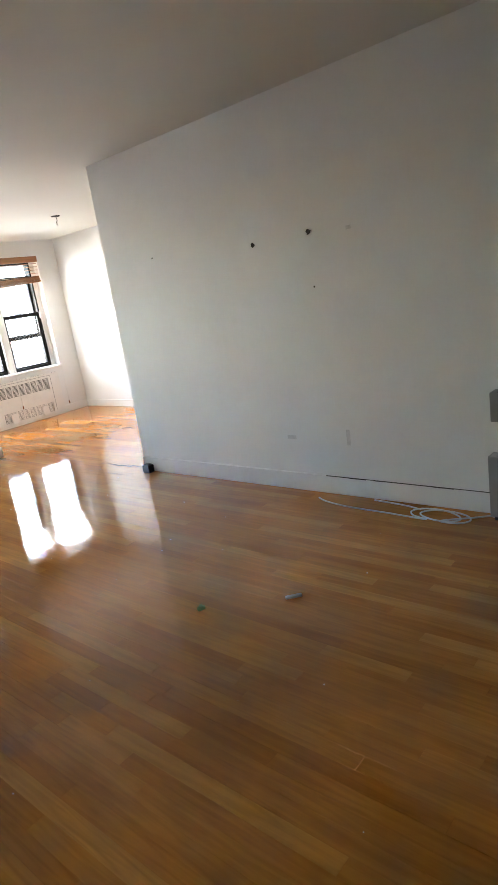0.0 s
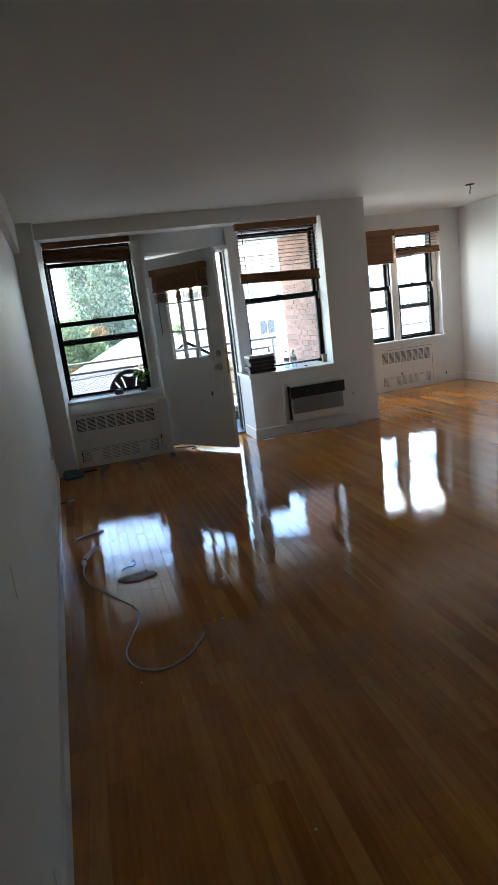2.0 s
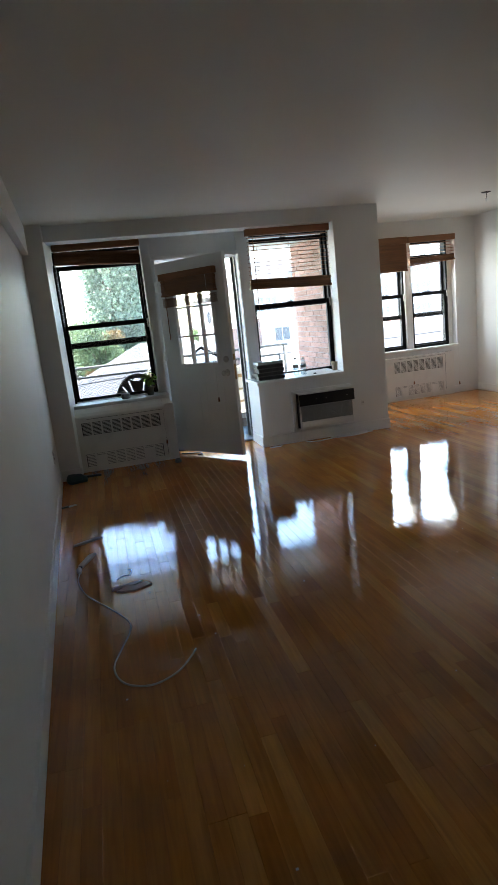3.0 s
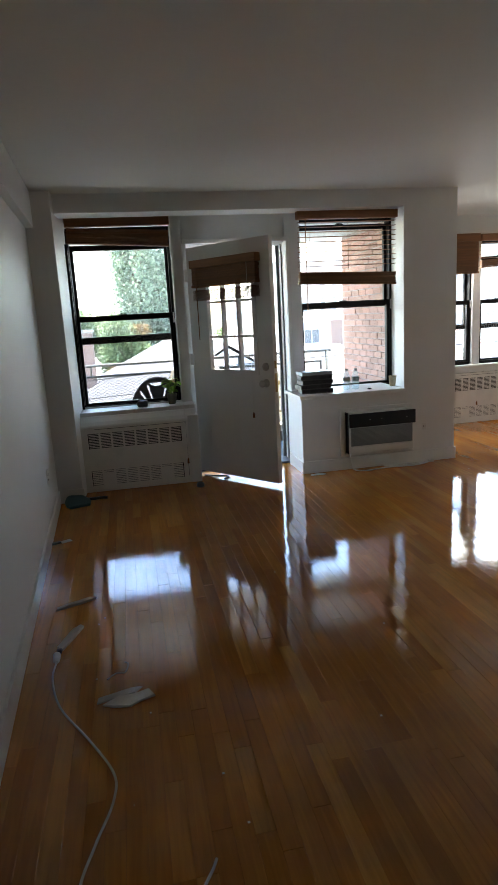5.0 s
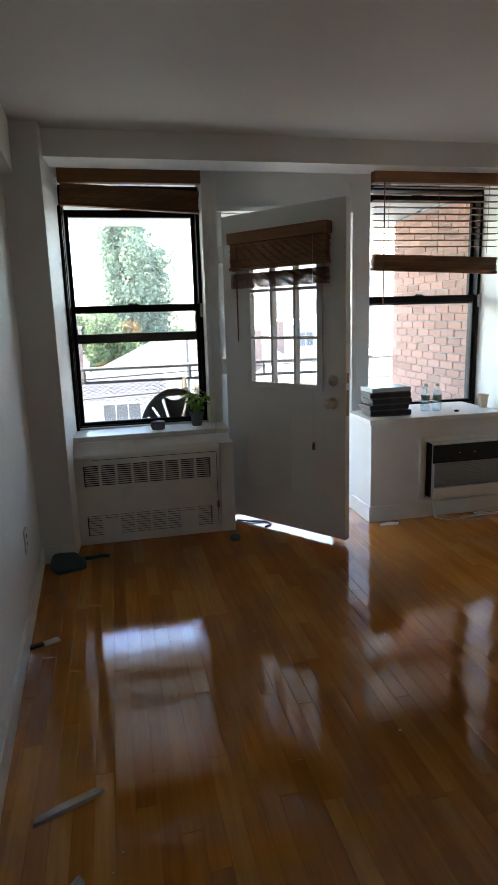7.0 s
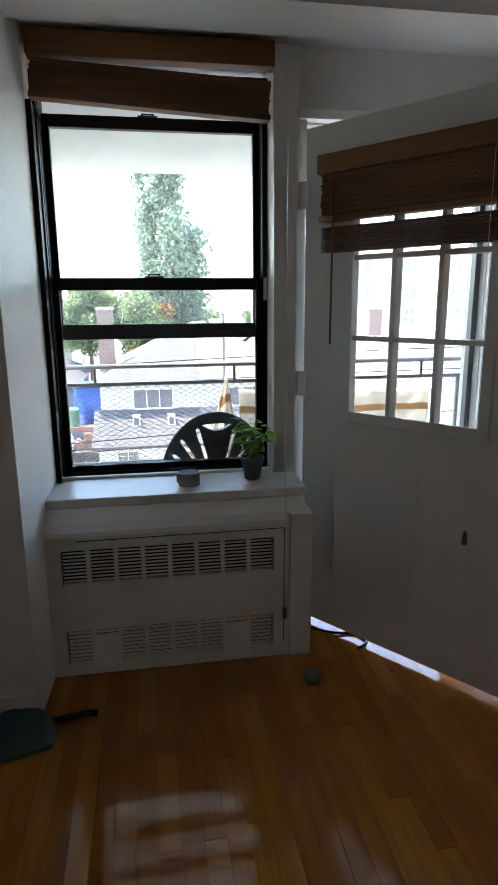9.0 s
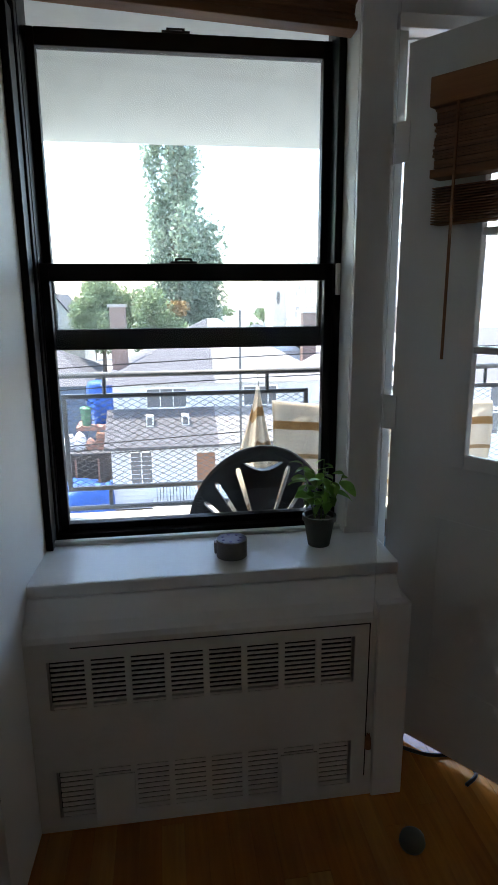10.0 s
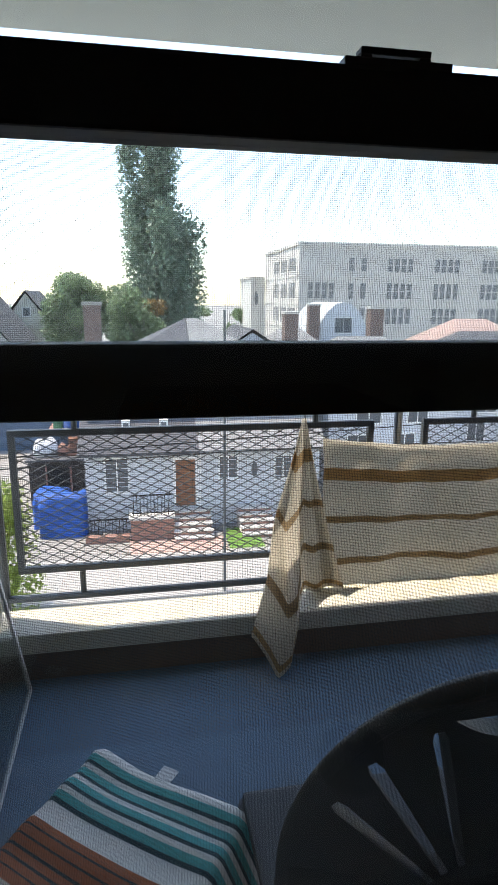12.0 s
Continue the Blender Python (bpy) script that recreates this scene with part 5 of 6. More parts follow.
stool_at = pose(-0.30, 7.30, BZ, 0, 0, -37)
bench = thing("draped_stool", "low stool draped with a teal and rust striped cloth", "stool", at=stool_at)
part("stool_top", box(-0.20, 0.20, -0.24, 0.24, 0.38, 0.425, bevel=0.01), M["bamboo"], bench)
for x in (-0.17, 0.17):
    for y in (-0.2, 0.2):
        part("leg", rod((x, y, 0), (x * 0.95, y * 0.95, 0.38), 0.017), M["bamboo"], bench)


def drape(u, v):
    x, y = -0.36 + 0.72 * u, 0.27 - 0.56 * v
    over = max(0, abs(x) - 0.205)
    z = 0.452 - over * 1.25 - max(0, abs(y) - 0.245) * 0.8 + 0.006 * math.sin(13 * u + 3 * v) + 0.004 * math.sin(31 * v)
    return (math.copysign(min(abs(x), 0.205 + 0.62 * over), x), y + 0.01 * math.sin(9 * u), z)


cloth("striped_cloth", 44, 40, drape, M["serape"], bench, "teal, white and rust striped woven cloth")
part("cloth_label", box(-0.03, 0.01, 0.245, 0.286, 0.449, 0.452), M["foam"], bench, "white care label")

# glass panel leaning against the partition
lean = thing("glass_panel", "white-edged glass panel leaning on the partition", "panel", at=pose(-0.645, 8.25, BZ + 0.004, 0, -9.5, 0))
pane("glass", box(-0.002, 0.003, -0.28, 0.28, 0.012, 0.74), M["glass_dusty"], lean)
for r in ((-0.006, 0.007, -0.30, -0.28, 0.0, 0.76), (-0.006, 0.007, 0.28, 0.30, 0.0, 0.76), (-0.006, 0.007, -0.28, 0.28, 0.0, 0.012), (-0.006, 0.007, -0.28, 0.28, 0.74, 0.76)):
    part("edge_strip", box(*r, bevel=0.002), M["white_plastic"], lean)

# ---- outside ----
GZ = -8.3
M["street"] = surface("pale_street", (0.25, 0.235, 0.215), 0.9, vary=0.12, scale=0.5, fine=20, bump=0.3, coords="Generated", stretch=(800, 800, 1), dirt=(0.2, 0.19, 0.17), dirt_amount=0.4)
M["grass"] = surface("lawn", (0.10, 0.19, 0.035), 0.95, vary=0.4, scale=3, fine=60, bump=0.6)
M["white_siding"] = surface("white_lap_siding", (0.54, 0.55, 0.57), 0.7, vary=0.05, scale=2, fine=40, bump=0.2, dirt=(0.5, 0.5, 0.5), dirt_amount=0.25)
M["blue_siding"] = surface("blue_siding", (0.10, 0.14, 0.20), 0.7, vary=0.12, scale=2)
M["shingle"] = surface("grey_shingle", (0.085, 0.085, 0.092), 0.95, vary=0.25, scale=3, fine=30, bump=0.5)
M["shingle_light"] = surface("pale_shingle", (0.22, 0.215, 0.21), 0.95, vary=0.15, scale=3, fine=30, bump=0.5)
M["chimney_brick"] = surface("chimney_brick", (0.19, 0.13, 0.11), 0.9, vary=0.25, scale=8, fine=40, bump=0.4)
M["red_roof"] = surface("red_roof", (0.38, 0.26, 0.22), 0.9, vary=0.2)
M["window_dark"] = surface("dark_window_glass", (0.11, 0.12, 0.13), 0.15, vary=0.2, bump=0)
M["house_brick"] = surface("stoop_brick", (0.30, 0.165, 0.13), 0.9, vary=0.25, scale=8, fine=40, bump=0.4)
M["brown_door"] = surface("brown_door", (0.19, 0.085, 0.045), 0.6, vary=0.15)
M["tarp"] = surface("blue_tarp", (0.008, 0.075, 0.33), 0.5, vary=0.3, scale=3, bump=0.6, depth=0.05)
M["school_glass"] = surface("far_window_glass", (0.20, 0.20, 0.20), 0.7, vary=0.2, bump=0)
M["school"] = surface("tan_school_brick", (0.56, 0.52, 0.47), 0.9, vary=0.07, scale=1.2, fine=10, bump=0.2)
M["stone_band"] = surface("stone_band", (0.58, 0.55, 0.50), 0.85, vary=0.08)
M["foliage"] = leafy("tree_leaves", (0.20, 0.27, 0.14), 0.45, 0.4)
M["foliage_bright"] = leafy("sunlit_shrub_leaves", (0.27, 0.34, 0.08), 0.5, 0.35)
M["foliage_blue"] = leafy("poplar_leaves", (0.20, 0.265, 0.19), 0.45, 0.4)
M["foliage_rust"] = surface("turning_leaves", (0.26, 0.15, 0.045), 0.7, vary=0.3, bump=0, per=0.4)
M["bark"] = surface("bark", (0.13, 0.10, 0.075), 0.95, vary=0.3, scale=5, stretch=(1, 1, 0.2), bump=0.6)
structure("ground", boxes([(-700, 700, -700, 900, GZ - 1, GZ)]), M["street"], "sunlit pale street and paved yards", "ground")
structure("pavement", boxes([(-40, 60, 24.5, 28.0, GZ, GZ + 0.12)], bevel=0.02), M["concrete"], "pale concrete pavement across the street", "pavement")
M["pink_paving"] = surface("pink_brick_paving", (0.40, 0.27, 0.23), 0.9, vary=0.2, scale=3, fine=30, bump=0.4)
structure("pavement", boxes([(-0.7, 3.1, 28.02, 29.5, GZ, GZ + 0.05)]), M["pink_paving"], "pinkish brick paving before the stoop", "pavement")
structure("lawn", boxes([(3.2, 4.6, 28.1, 30.3, GZ, GZ + 0.06)]), M["grass"], "small front lawn", "lawn")
structure("lawn", boxes([(-40, -6, 10.5, 12.0, GZ, GZ + 0.06)]), M["grass"], "strip of lawn", "lawn")


def roof_mesh(eaves, ridge, thick=0.18):
    """A hipped or gabled roof: four eave corners and two ridge ends."""
    bm = bmesh.new()
    e = [bm.verts.new(p) for p in eaves]
    r = [bm.verts.new(p) for p in ridge]
    for f in ((e[0], e[1], r[1], r[0]), (e[1], e[2], r[1]), (e[2], e[3], r[0], r[1]), (e[3], e[0], r[0]), (e[3], e[2], e[1], e[0])):
        bm.faces.new(f)
    return bm


def house_window(parent, x0, x1, y, z0, z1, bars=1, name="window"):
    w = part(name, boxes([(x0 - 0.07, x1 + 0.07, y - 0.06, y, z0 - 0.09, z0), (x0 - 0.07, x1 + 0.07, y - 0.06, y, z1, z1 + 0.08), (x0 - 0.07, x0, y - 0.06, y, z0, z1), (x1, x1 + 0.07, y - 0.06, y, z0, z1)] + [(x0 + (x1 - x0) * k / (bars + 1) - 0.025, x0 + (x1 - x0) * k / (bars + 1) + 0.025, y - 0.05, y, z0, z1) for k in range(1, bars + 1)]), M["white_plastic"], parent)
    part("pane", box(x0, x1, y - 0.02, y - 0.004, z0, z1), M["window_dark"], w)
    return w


duplex = thing("row_house", "white two-storey row house with grey shingle roofs", "house")
part("wall", boxes([(-2.45, 7.6, 31.0, 42.0, GZ, -4.6)]), M["white_siding"], duplex)
part("upper_wall", boxes([(-2.4, 7.5, 33.0, 42.0, -4.6, -2.3)]), M["white_siding"], duplex)
lap = mesh_of("lap_board", box(-2.47, 7.62, 30.97, 31.0, 0, 0.022), M["white_siding"])
for i in range(16):
    o = new("lap_board", lap)
    o.parent, o.location = duplex, (0, 0, GZ + 0.5 + i * 0.2)
for name, x0, x1, mat in (("porch_roof", -2.7, 2.25, "shingle"), ("porch_roof", 2.25, 7.8, "shingle_light")):
    bm = bmesh.new()
    a = [bm.verts.new(p) for p in ((x0, 30.45, -4.95), (x1, 30.45, -4.95), (x1, 33.0, -3.75), (x0, 33.0, -3.75), (x0, 30.45, -4.83), (x1, 30.45, -4.83), (x1, 33.0, -3.6), (x0, 33.0, -3.6))]
    for q in ((0, 3, 2, 1), (4, 5, 6, 7), (0, 1, 5, 4), (1, 2, 6, 5), (2, 3, 7, 6), (3, 0, 4, 7)):
        bm.faces.new([a[i] for i in q])
    part(name, bm, M[mat], duplex)
for x in (-0.75, 0.85):
    v = part("roof_vent", box(x - 0.17, x + 0.17, 31.75, 32.2, -4.25, -3.72, bevel=0.02), M["white_plastic"], duplex, "white roof vent")
    part("vent_opening", box(x - 0.11, x + 0.11, 31.73, 31.75, -4.15, -3.82), M["window_dark"], v)
part("roof", roof_mesh([(-2.9, 32.5, -2.4), (2.3, 32.5, -2.4), (2.3, 42.4, -2.4), (-2.9, 42.4, -2.4)], [(2.28, 37.4, 0.35), (2.29, 37.6, 0.35)]), M["shingle"], duplex, "grey shingle hipped roof")
part("roof", roof_mesh([(2.3, 32.5, -2.4), (8.0, 32.5, -2.4), (8.0, 42.4, -2.4), (2.3, 42.4, -2.4)], [(2.31, 37.4, 0.35), (2.9, 37.5, 0.35)]), M["shingle_light"], duplex, "pale shingle hipped roof")
ch = part("chimney", box(-2.5, -1.75, 35.0, 35.7, -2.0, 1.0), M["chimney_brick"], duplex, "red brick chimney")
part("cap", box(-2.57, -1.68, 34.93, 35.77, 1.0, 1.14), M["concrete"], ch)
house_window(duplex, -1.62, -0.72, 31.0, -6.6, -5.2, 1)
house_window(duplex, 3.15, 3.9, 31.0, -6.2, -5.25, 1)
house_window(duplex, -0.85, 0.95, 33.0, -3.55, -2.7, 2)
house_window(duplex, 3.7, 4.25, 33.0, -3.55, -2.7, 0)
house_window(duplex, 4.45, 5.25, 33.0, -3.55, -2.7, 1)
house_window(duplex, 5.6, 6.3, 31.0, -6.3, -5.3, 1)
dr = part("door", box(1.26, 2.1, 30.95, 31.0, -7.35, -5.3), M["brown_door"], duplex, "brown panelled front door")
part("door_panel", boxes([(1.36, 1.64, 30.93, 30.95, -6.9, -6.3), (1.72, 2.0, 30.93, 30.95, -6.9, -6.3), (1.36, 2.0, 30.93, 30.95, -6.1, -5.5)]), M["brown_door"], dr)
part("door_trim", boxes([(1.16, 1.26, 30.93, 31.0, -7.35, -5.2), (2.1, 2.2, 30.93, 31.0, -7.35, -5.2), (1.26, 2.1, 30.93, 31.0, -5.3, -5.2)]), M["white_plastic"], dr)
part("oval_light", lathe([(0.2, 0), (0.2, 0.03), (0.02, 0.031)], 18, pose(4.68, 31.0, -5.85) @ FACE @ Matrix.Diagonal((0.7, 1.6, 1, 1))), M["window_dark"], duplex)
porch = part("porch", box(-0.65, 1.1, 29.6, 31.0, GZ, -7.4), M["house_brick"], duplex, "brick porch with a pale stone top")
part("porch_top", box(-0.72, 1.12, 29.53, 31.0, -7.4, -7.28), M["stone_band"], porch)
for s, (x0, x1) in enumerate(((1.12, 2.65), (3.9, 5.3))):
    for i in range(5):
        st = part("step", box(x0, x1, 29.2 + i * 0.3, 31.0, GZ + i * 0.18, GZ + i * 0.18 + 0.13), M["house_brick"], duplex)
        part("tread", box(x0 - 0.04, x1 + 0.04, 29.15 + i * 0.3, 31.0, GZ + i * 0.18 + 0.13, GZ + (i + 1) * 0.18), M["stone_band"], st, "pale stone tread")
for x0, x1, z0, y in ((-0.6, 1.05, -7.28, 29.75), (-2.3, -0.7, GZ, 29.9)):
    fence = part("iron_railing", boxes([(x0, x1, y - 0.02, y + 0.02, z0 + 0.85, z0 + 0.9), (x0, x1, y - 0.02, y + 0.02, z0 + 0.1, z0 + 0.14)]), M["black"], duplex, "black iron railing")
    bar = mesh_of("bar", box(-0.012, 0.012, y - 0.012, y + 0.012, z0, z0 + 0.9), M["black"])
    for i in range(int((x1 - x0) / 0.14)):
        o = new("bar", bar)
        o.parent, o.location = fence, (x0 + 0.07 + i * 0.14, 0, 0)
part("planter_wall", box(-2.45, -0.7, 29.55, 29.85, GZ, GZ + 0.28, bevel=0.02), M["house_brick"], duplex, "low brick planter edge")
part("down_pipe", rod((2.28, 30.9, GZ), (2.28, 30.9, -4.9), 0.06, seg=8), M["white_plastic"], duplex)
pole = thing("utility_pole", "slim pale steel pole at the kerb", "pole", rod((2.45, 24.6, GZ), (2.45, 24.6, 1.0), 0.05, 0.04), M["rail"])
for k, (z0, z1) in enumerate(((-3.4, -2.6), (-3.0, -1.9), (-1.2, -1.0), (-0.5, -0.2))):
    thing("overhead_wire", "thin black overhead wire across the street", "wire", tube([(-30, 24.0 - k * 0.3, z0 - 0.9), (-10, 24 - k * 0.3, z0 - 0.35), (2.4, 24.6, z0), (14, 24 + k, (z0 + z1) / 2 - 0.1), (30, 26, z1)], 0.018, 5), M["black"], group="overhead wires")

# side yard with blue tarps, next houses
for i, (x, y, w, h) in enumerate(((-3.35, 31.2, 1.0, 1.75), (-4.0, 32.3, 0.75, 1.5), (-3.2, 37.5, 0.9, 2.2))):
    bm = bmesh.new()
    bmesh.ops.create_icosphere(bm, subdivisions=3, radius=1)
    for v in bm.verts:
        n3 = noise.noise(v.co * 1.7 + Vector((i * 7, 0, 0)))
        s = 1 + 0.16 * n3
        v.co = Vector((math.copysign(abs(v.co.x) ** 0.3, v.co.x) * w * s, math.copysign(abs(v.co.y) ** 0.3, v.co.y) * 0.8 * s, max(math.copysign(abs(v.co.z) ** 0.3, v.co.z) * s, -0.0) * h))
    z = GZ if i < 2 else -5.0
    thing("tarp_heap", "heap of goods under a wrinkled blue tarpaulin", "tarpaulin", bm, M["tarp"], at=pose(x, y, z), group="blue tarps in the side yard", smooth=True)
shed = thing("side_porch", "dim open side porch with a rusty deck", "porch")
part("deck", box(-4.6, -2.5, 36.0, 41.0, -5.2, -5.0), M["house_brick"], shed)
for x in (-4.5, -3.5, -2.6):
    part("post", box(x - 0.06, x + 0.06, 36.0, 36.12, GZ, -5.2), M["brown_door"], shed)
part("back_wall", box(-4.6, -2.5, 41.0, 41.2, GZ, -3.6), M["blue_siding"], shed)

# what stands in the side yard
# board colour is darkened to paint the deep shade of the side yard
M["dark_boards"] = surface("shade_dark_boards", (0.045, 0.036, 0.03), 0.85, vary=0.4, scale=3, stretch=(8, 1, 1), bump=0.4)
hut = thing("garden_shed", "low shed with a flat felt roof, coloured dark for the side yard's shaded void", "shed")
part("body", box(-5.2, -2.6, 34.0, 35.8, GZ, -5.95), M["dark_boards"], hut)
part("roof", box(-5.3, -2.55, 33.85, 35.9, -5.95, -5.86, bevel=0.02), M["shingle"], hut)
# no opening is cut: a near-black panel paints the doorway's shade
part("doorway", box(-4.4, -3.4, 33.97, 34.0, GZ + 0.05, -6.3), M["dark_slot"], hut, "near-black panel painting the shade in the doorway")
part("door_post", boxes([(-4.48, -4.4, 33.95, 34.0, GZ, -6.2), (-3.4, -3.32, 33.95, 34.0, GZ, -6.2)]), M["house_brick"], hut)
rnd = random.Random(17)


def sack(x, y, z, w, h, mat, label):
    """A slumped, knotted sack."""
    bm = bmesh.new()
    bmesh.ops.create_icosphere(bm, subdivisions=2, radius=1)
    for v in bm.verts:
        k = 1 + 0.22 * noise.noise(v.co * 2.3 + Vector((x, y, z)))
        v.co = Vector((v.co.x * w * k, v.co.y * w * 0.8 * k, max(v.co.z * h * k, -h * 0.55) + h * 0.55))
    thing("sack", label, "sack", bm, M[mat], at=pose(x, y, z), group="goods on the shed roof", smooth=True)


for x, w, h, mat in ((-4.75, 0.32, 0.55, "foam"), (-4.25, 0.36, 0.6, "white_siding"), (-3.75, 0.25, 0.4, "house_brick")):
    sack(x, 34.6, -5.86, w, h, mat, "slumped reddish sack on the shed roof" if mat == "house_brick" else "slumped white sack on the shed roof")
for x, z0, h in ((-3.3, -5.86, 0.45), (-2.95, -5.86, 0.62), (-3.25, -5.40, 0.36)):
    crate = thing("crate", "rusty brown slatted crate on the shed roof", "crate", at=pose(x, 34.7, z0, 0, 0, rnd.uniform(-12, 12)), group="goods on the shed roof")
    part("box", box(-0.2, 0.2, -0.2, 0.2, 0.0, h, bevel=0.01), M["brown_door"], crate)
    for k in range(3):
        part("slat", box(-0.215, 0.215, -0.225, -0.2, h * (0.1 + 0.3 * k), h * (0.28 + 0.3 * k)), M["house_brick"], crate)
M["bin_green"] = surface("green_bin_plastic", (0.06, 0.17, 0.10), 0.5, vary=0.15)
wheelie = thing("rubbish_bin", "green plastic rubbish bin with a lid on the porch", "bin", at=pose(-4.1, 36.4, -5.0))
part("body", lathe([(0.22, 0), (0.28, 0.85), (0.29, 0.87)], 16), M["bin_green"], wheelie)
part("lid", lathe([(0.31, 0.87), (0.31, 0.92), (0.2, 1.0), (0.02, 1.02)], 16), M["bin_green"], wheelie)


def simple_house(name, label, x0, x1, y0, y1, eave, ridge, mat, roof, wins=(), gable=False):
    h = thing(name, label, "house", group="houses beyond the street")
    part("wall", box(x0, x1, y0, y1, GZ, eave), M[mat], h)
    xm, ym = (x0 + x1) / 2, (y0 + y1) / 2
    rid = [(xm - 0.01, y0 - 0.3, ridge), (xm + 0.01, y0 - 0.29, ridge)] if gable else [(x0 + (x1 - x0) * 0.3, ym, ridge), (x1 - (x1 - x0) * 0.3, ym, ridge)]
    if gable:
        bm = bmesh.new()
        a = [bm.verts.new(p) for p in ((x0 - 0.3, y0 - 0.3, eave), (x1 + 0.3, y0 - 0.3, eave), (xm, y0 - 0.3, ridge), (x0 - 0.3, y1, eave), (x1 + 0.3, y1, eave), (xm, y1, ridge))]
        for q in ((0, 2, 5, 3), (1, 4, 5, 2), (3, 5, 4), (0, 3, 4, 1)):
            bm.faces.new([a[i] for i in q])
        g = bmesh.new()
        gv = [g.verts.new(p) for p in ((x0, y0, eave - 0.01), (x1, y0, eave - 0.01), (xm, y0, ridge - 0.25), (x0, y0 + 0.2, eave - 0.01), (x1, y0 + 0.2, eave - 0.01), (xm, y0 + 0.2, ridge - 0.25))]
        for q in ((0, 1, 2), (5, 4, 3), (0, 3, 4, 1), (1, 4, 5, 2), (2, 5, 3, 0)):
            g.faces.new([gv[i] for i in q])
        part("gable", g, M[mat], h)
        part("roof", bm, M[roof], h)
    else:
        part("roof", roof_mesh([(x0 - 0.4, y0 - 0.4, eave), (x1 + 0.4, y0 - 0.4, eave), (x1 + 0.4, y1 + 0.4, eave), (x0 - 0.4, y1 + 0.4, eave)], rid), M[roof], h)
    for w in wins:
        house_window(h, *w)
    return h


simple_house("house", "dark blue-sided house with a grey gable roof", -13.5, -5.3, 46, 58, -4.2, -2.3, "blue_siding", "shingle", ((-8.2, -7.3, 46, -6.2, -5.0, 1),))
simple_house("house", "brown gabled house with a steep shingle roof", -16.0, -8.9, 52, 62, -2.2, 2.6, "stone_band", "shingle", gable=True)
simple_house("house", "cream gabled house with a small attic vent", -12.0, -7.2, 63, 72, -1.5, 1.9, "siding", "shingle", ((-9.9, -9.3, 63, -0.3, 0.4, 0),), gable=True)
simple_house("house", "white house with a pale hipped roof", 8.6, 15.2, 33, 43, -3.0, -0.6, "white_siding", "shingle_light", ((9.6, 10.6, 33, -6.2, -5.0, 1), (12, 13, 33, -6.2, -5.0, 1), (10, 11.2, 33, -4.4, -3.4, 1), (12.6, 13.6, 33, -4.4, -3.4, 1)))
simple_house("house", "white house with a grey hipped roof", 16.5, 26.0, 36, 46, -3.2, -0.5, "white_siding", "shingle", ((17.6, 18.6, 36, -6.2, -5.0, 1), (20, 21, 36, -6.2, -5.0, 1), (18, 19.2, 36, -4.6, -3.5, 1), (22, 23, 36, -4.6, -3.5, 1)))
simple_house("house", "low house with a red roof", 24.5, 32, 50, 60, -2.6, -0.2, "white_siding", "red_roof")
simple_house("house", "pale house with a light roof", 5.2, 9.6, 46, 54, -2.2, -0.6, "white_siding", "shingle", gable=True)
simple_house("house", "pale house with a light hipped roof", 9.8, 14.2, 50, 58, -2.6, -1.0, "white_siding", "shingle_light")
gam = thing("gambrel_house", "white house with a rounded gambrel gable", "house")
bm = bmesh.new()
prof = [(-2.4, -4.5), (-2.25, -1.6), (-1.95, -0.68), (-1.35, 0.4), (-0.7, 0.95), (0.0, 1.12), (0.7, 0.95), (1.35, 0.4), (1.95, -0.68), (2.25, -1.6), (2.4, -4.5)]
f0 = [bm.verts.new((16.45 + x, 54, z)) for x, z in prof]
f1 = [bm.verts.new((16.45 + x, 62, z)) for x, z in prof]
bm.faces.new(f0)
bm.faces.new(f1[::-1])
for i in range(len(prof)):
    j = (i + 1) % len(prof)
    bm.faces.new((f0[j], f0[i], f1[i], f1[j]))
part("gable_end", bm, M["white_siding"], gam)
part("wall", box(14.3, 19.1, 54.2, 62, GZ, -4.4), M["white_siding"], gam)
house_window(gam, 15.75, 17.15, 54, -1.3, -0.1, 1)
for x, y, z0, z1 in ((9.7, 45.0, -2.0, 0.42), (15.5, 45.0, -2.0, 0.76), (13.9, 54.0, -2.0, 0.85)):
    c = thing("chimney", "tan brick chimney above the roofs", "chimney", box(x - 0.45, x + 0.45, y - 0.4, y + 0.4, z0 - 2.5, z1), M["chimney_brick"], group="chimneys")
    part("cap", box(x - 0.52, x + 0.52, y - 0.47, y + 0.47, z1, z1 + 0.14), M["stone_band"], c)

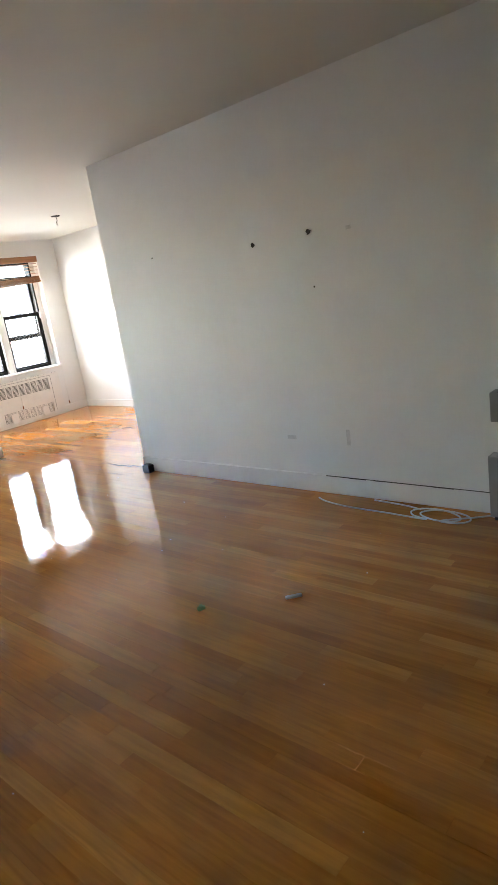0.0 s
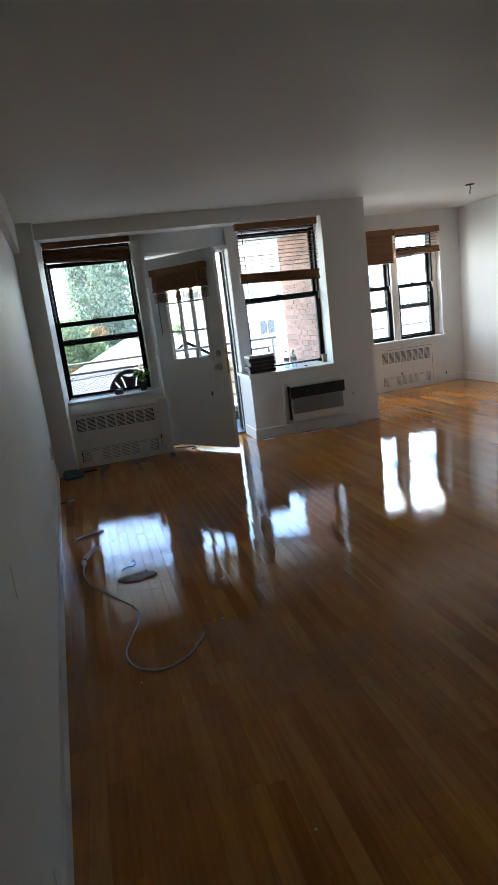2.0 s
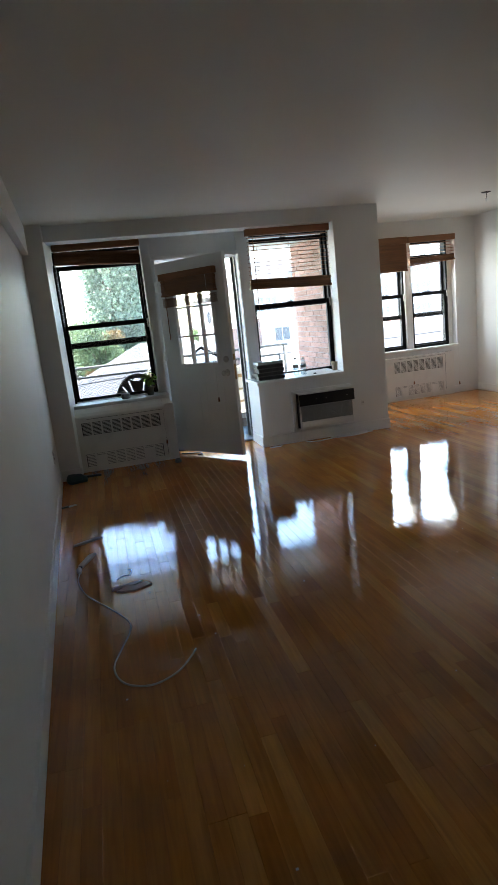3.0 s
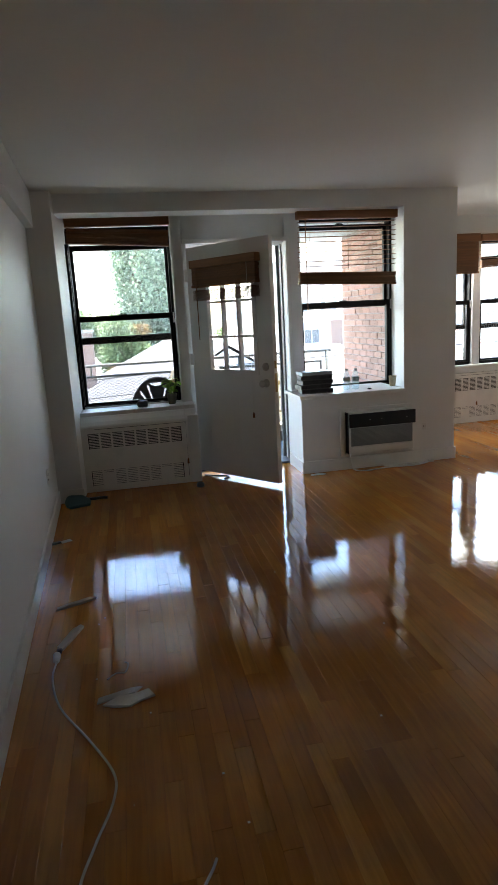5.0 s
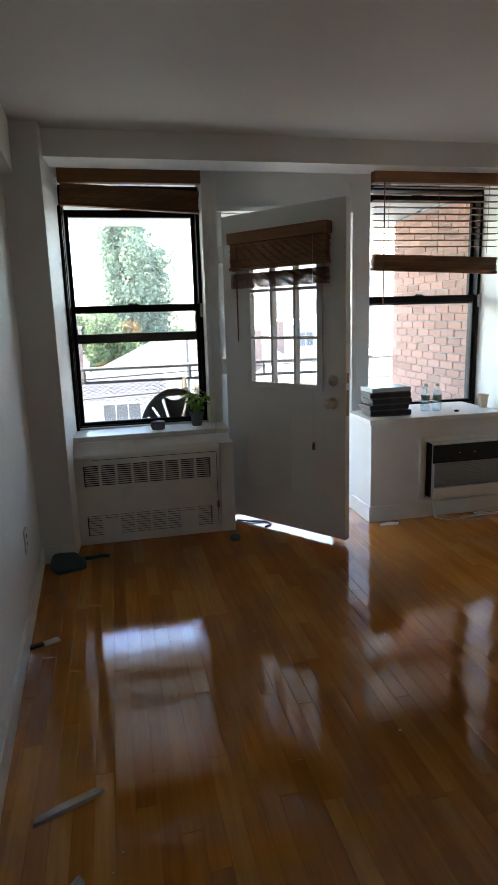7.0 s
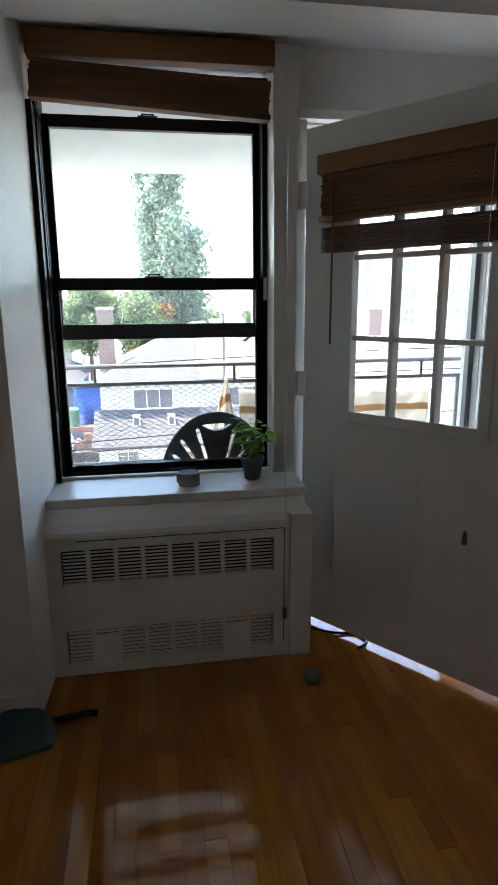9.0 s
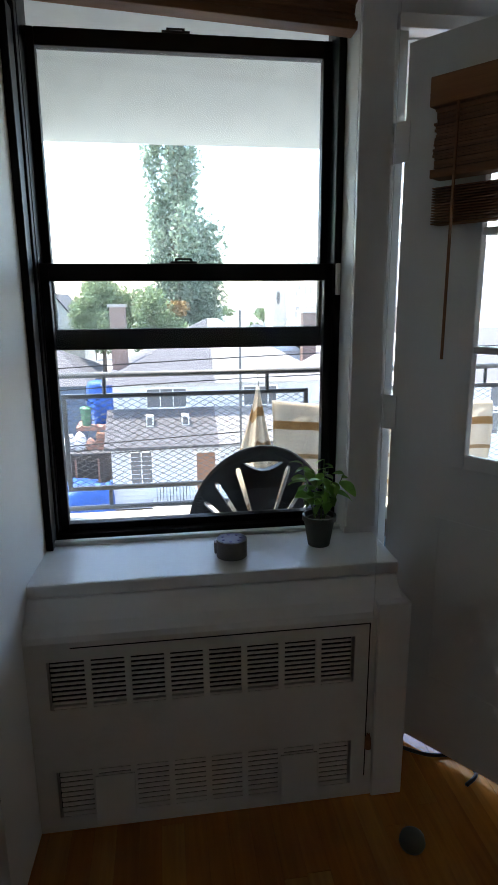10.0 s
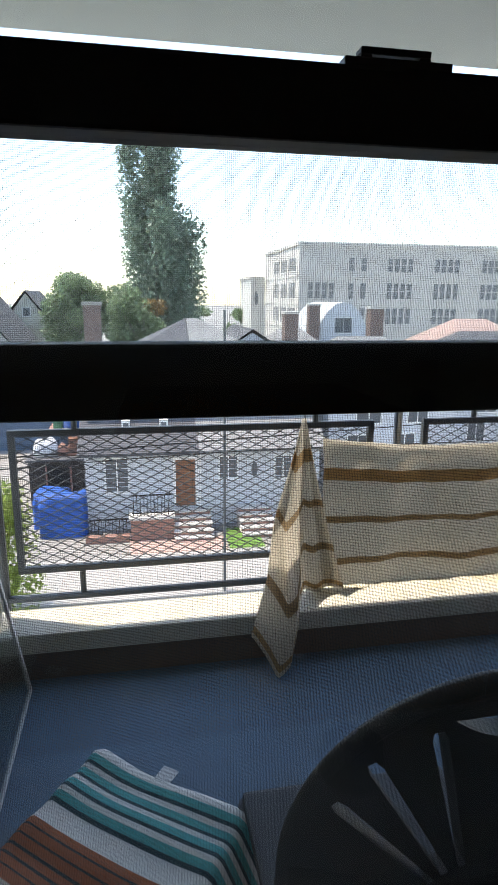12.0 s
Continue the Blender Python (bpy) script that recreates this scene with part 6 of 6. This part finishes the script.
school = thing("school_building", "long tan brick school with rows of grouped windows", "building")
part("wall", boxes([(19.2, 62, 78.5, 98, GZ, 7.6)]), M["school"], school)
part("parapet", boxes([(19.05, 62.1, 78.35, 98.1, 7.6, 7.95)]), M["stone_band"], school)
for z in (4.0, 0.75, -2.3):
    part("string_course", boxes([(19.1, 62, 78.4, 78.5, z, z + 0.18), (19.1, 19.2, 78.4, 98, z, z + 0.18)]), M["stone_band"], school)
for z0, z1 in ((4.7, 6.25), (1.45, 3.3), (-1.6, 0.3)):
    for g in ((20.3, 4), (25.4, 1), (27.0, 1), (30.4, 4), (36.6, 4), (43.0, 4), (49.4, 4), (55.6, 4)):
        if g[0] == 20.3 and z0 > 4:
            continue
        for k in range(g[1]):
            x = g[0] + k * 0.88
            w = part("window", boxes([(x - 0.06, x + 0.7, 78.42, 78.5, z0 - 0.12, z0), (x - 0.06, x, 78.44, 78.5, z0, z1), (x + 0.64, x + 0.7, 78.44, 78.5, z0, z1), (x, x + 0.64, 78.45, 78.5, (z0 + z1) / 2 - 0.04, (z0 + z1) / 2 + 0.04)]), M["stone_band"], school)
            part("pane", box(x, x + 0.64, 78.47, 78.497, z0, z1), M["school_glass"], w)
    for g in (80.2, 84.5, 89.0):
        for k in range(4):
            y = g + k * 0.85
            w = part("window", boxes([(19.13, 19.2, y - 0.06, y + 0.66, z0 - 0.12, z0)]), M["stone_band"], school)
            part("pane", box(19.17, 19.197, y, y + 0.6, z0, z1), M["school_glass"], w)
annex = thing("school_annex", "pale entrance wing of the school with an arched window", "building")
part("wall", box(17.1, 19.15, 98.2, 108, GZ, 4.3), M["stone_band"], annex)
part("cornice", box(16.9, 19.15, 98.0, 108.1, 4.3, 4.6), M["stone_band"], annex)
part("arched_window", lathe([(0.6, 0), (0.6, 0.04), (0.02, 0.05)], 20, pose(17.9, 98.2, 1.4) @ FACE @ Matrix.Diagonal((0.5, 1.7, 1, 1))), M["window_dark"], annex)


# ---- trees ----
def crown(name, mat, parent, n, size, spots, seed):
    """Leaves and twig clumps: many small bent leaf blades spread through lumpy limbs' ends."""
    r = np.random.RandomState(seed)
    total = sum(s[3] * s[4] * s[5] for s in spots)
    verts, faces = [], []
    for cx, cy, cz, rx, ry, rz in spots:
        k = int(n * rx * ry * rz / total)
        d = r.normal(size=(k, 3))
        d /= np.linalg.norm(d, axis=1)[:, None]
        rad = r.uniform(0.25, 1.25, k) ** 0.7
        p = np.array([cx, cy, cz]) + d * rad[:, None] * np.array([rx, ry, rz])
        for c, dd in zip(p, d):
            a = r.normal(size=3) + dd * 0.6
            a /= np.linalg.norm(a)
            b = np.cross(a, r.normal(size=3))
            b /= np.linalg.norm(b)
            s = size * r.uniform(0.5, 1.3)
            i = len(verts)
            verts += [tuple(c - a * s), tuple(c + b * s * 0.55), tuple(c + a * s), tuple(c - b * s * 0.55)]
            faces.append((i, i + 1, i + 2, i + 3))
    me = bpy.data.meshes.new(name)
    me.from_pydata(verts, [], faces)
    me.materials.append(mat)
    ob = new(name, me)
    ob.parent = parent
    return tagged(ob, kind="stuff")


def tree(label, x, y, height, spots, mat, n, size, seed, trunk=0.28, limbs=6):
    t = thing("tree", label, "tree", at=pose(x, y, GZ))
    part("trunk", rod((0, 0, 0), (0.1, 0, height * 0.8), trunk, trunk * 0.25, 10), M["bark"], t)
    r = random.Random(seed)
    for s in r.sample(spots, min(limbs, len(spots))):
        z = min(s[2] * 0.7, height * 0.6)
        part("limb", rod((0.05, 0, z), (s[0], s[1], s[2]), trunk * 0.4, trunk * 0.1, 7), M["bark"], t)
    crown("crown", mat, t, n, size, spots, seed)
    return t


rp = random.Random(5)
spots = []
for i in range(54):
    z = 4.0 + 22.4 * (i + rp.random()) / 54
    w = 4.5 if z < 15.5 else (3.7 if z < 22.4 else 3.7 * (28.6 - z) / 6.2)
    az = rp.uniform(0, 6.28)
    q = rp.uniform(0.3, 0.78) * w * 0.75
    lean_x = 0.5 if z < 15.5 else -0.8
    spots.append((q * math.cos(az) + lean_x, q * math.sin(az), z, w * 0.27, w * 0.30, w * 0.32 + 1.5))
spots += [(2.9, 0, 10 + 1.3 * k, 1.3, 1.2, 1.3) for k in range(5)]
spots += [(-1.3, 0, 26.0, 0.9, 0.9, 1.7), (0.75, 0, 25.6, 0.85, 0.9, 1.5)]
tree("tall columnar poplar with dense grey-green leaves", 1.85, 61, 27.5, spots, M["foliage_blue"], 34000, 0.2, 3, 0.45, 12)
spots = [(rp.uniform(-1.9, 1.9), rp.uniform(-1.5, 1.5), rp.uniform(5.6, 11.0), rp.uniform(0.7, 1.15), 1.1, rp.uniform(0.7, 1.1)) for i in range(24)]
tree("round leafy tree behind the houses", -4.75, 55, 11, spots, M["foliage"], 14000, 0.15, 7)
spots = [(rp.uniform(-1.8, 1.7), rp.uniform(-1.5, 1.5), rp.uniform(4.8, 9.8), rp.uniform(0.7, 1.0), 1.0, rp.uniform(0.6, 1.0)) for i in range(16)]
t3 = tree("bushy tree with some turning leaves", 0.3, 54, 9.5, spots, M["foliage"], 10000, 0.15, 9)
crown("turning_leaves", M["foliage_rust"], t3, 700, 0.16, [(0.9, -1.5, 9.0, 0.9, 0.5, 0.6), (-1.2, -1.5, 6.0, 0.6, 0.5, 0.5)], 12)
spots = [(rp.uniform(-0.8, 0.8), rp.uniform(-0.8, 0.8), rp.uniform(1.0, 5.0), 0.7, 0.7, 0.8) for i in range(16)]
tree("green shrub tree beside the driveway", -4.5, 24.0, 5.0, spots, M["foliage_bright"], 6000, 0.09, 15, 0.09)
for i in range(7):
    spots = [(rp.uniform(-2.5, 2.5), rp.uniform(-1, 1), rp.uniform(4.5, 8.0), 1.3, 1.0, 0.9) for k in range(8)]
    tree("distant leafy tree on the skyline", -30 + i * 9.5, 95 + 6 * (i % 3), 9.5, spots, M["foliage"], 1500, 0.3, 30 + i)
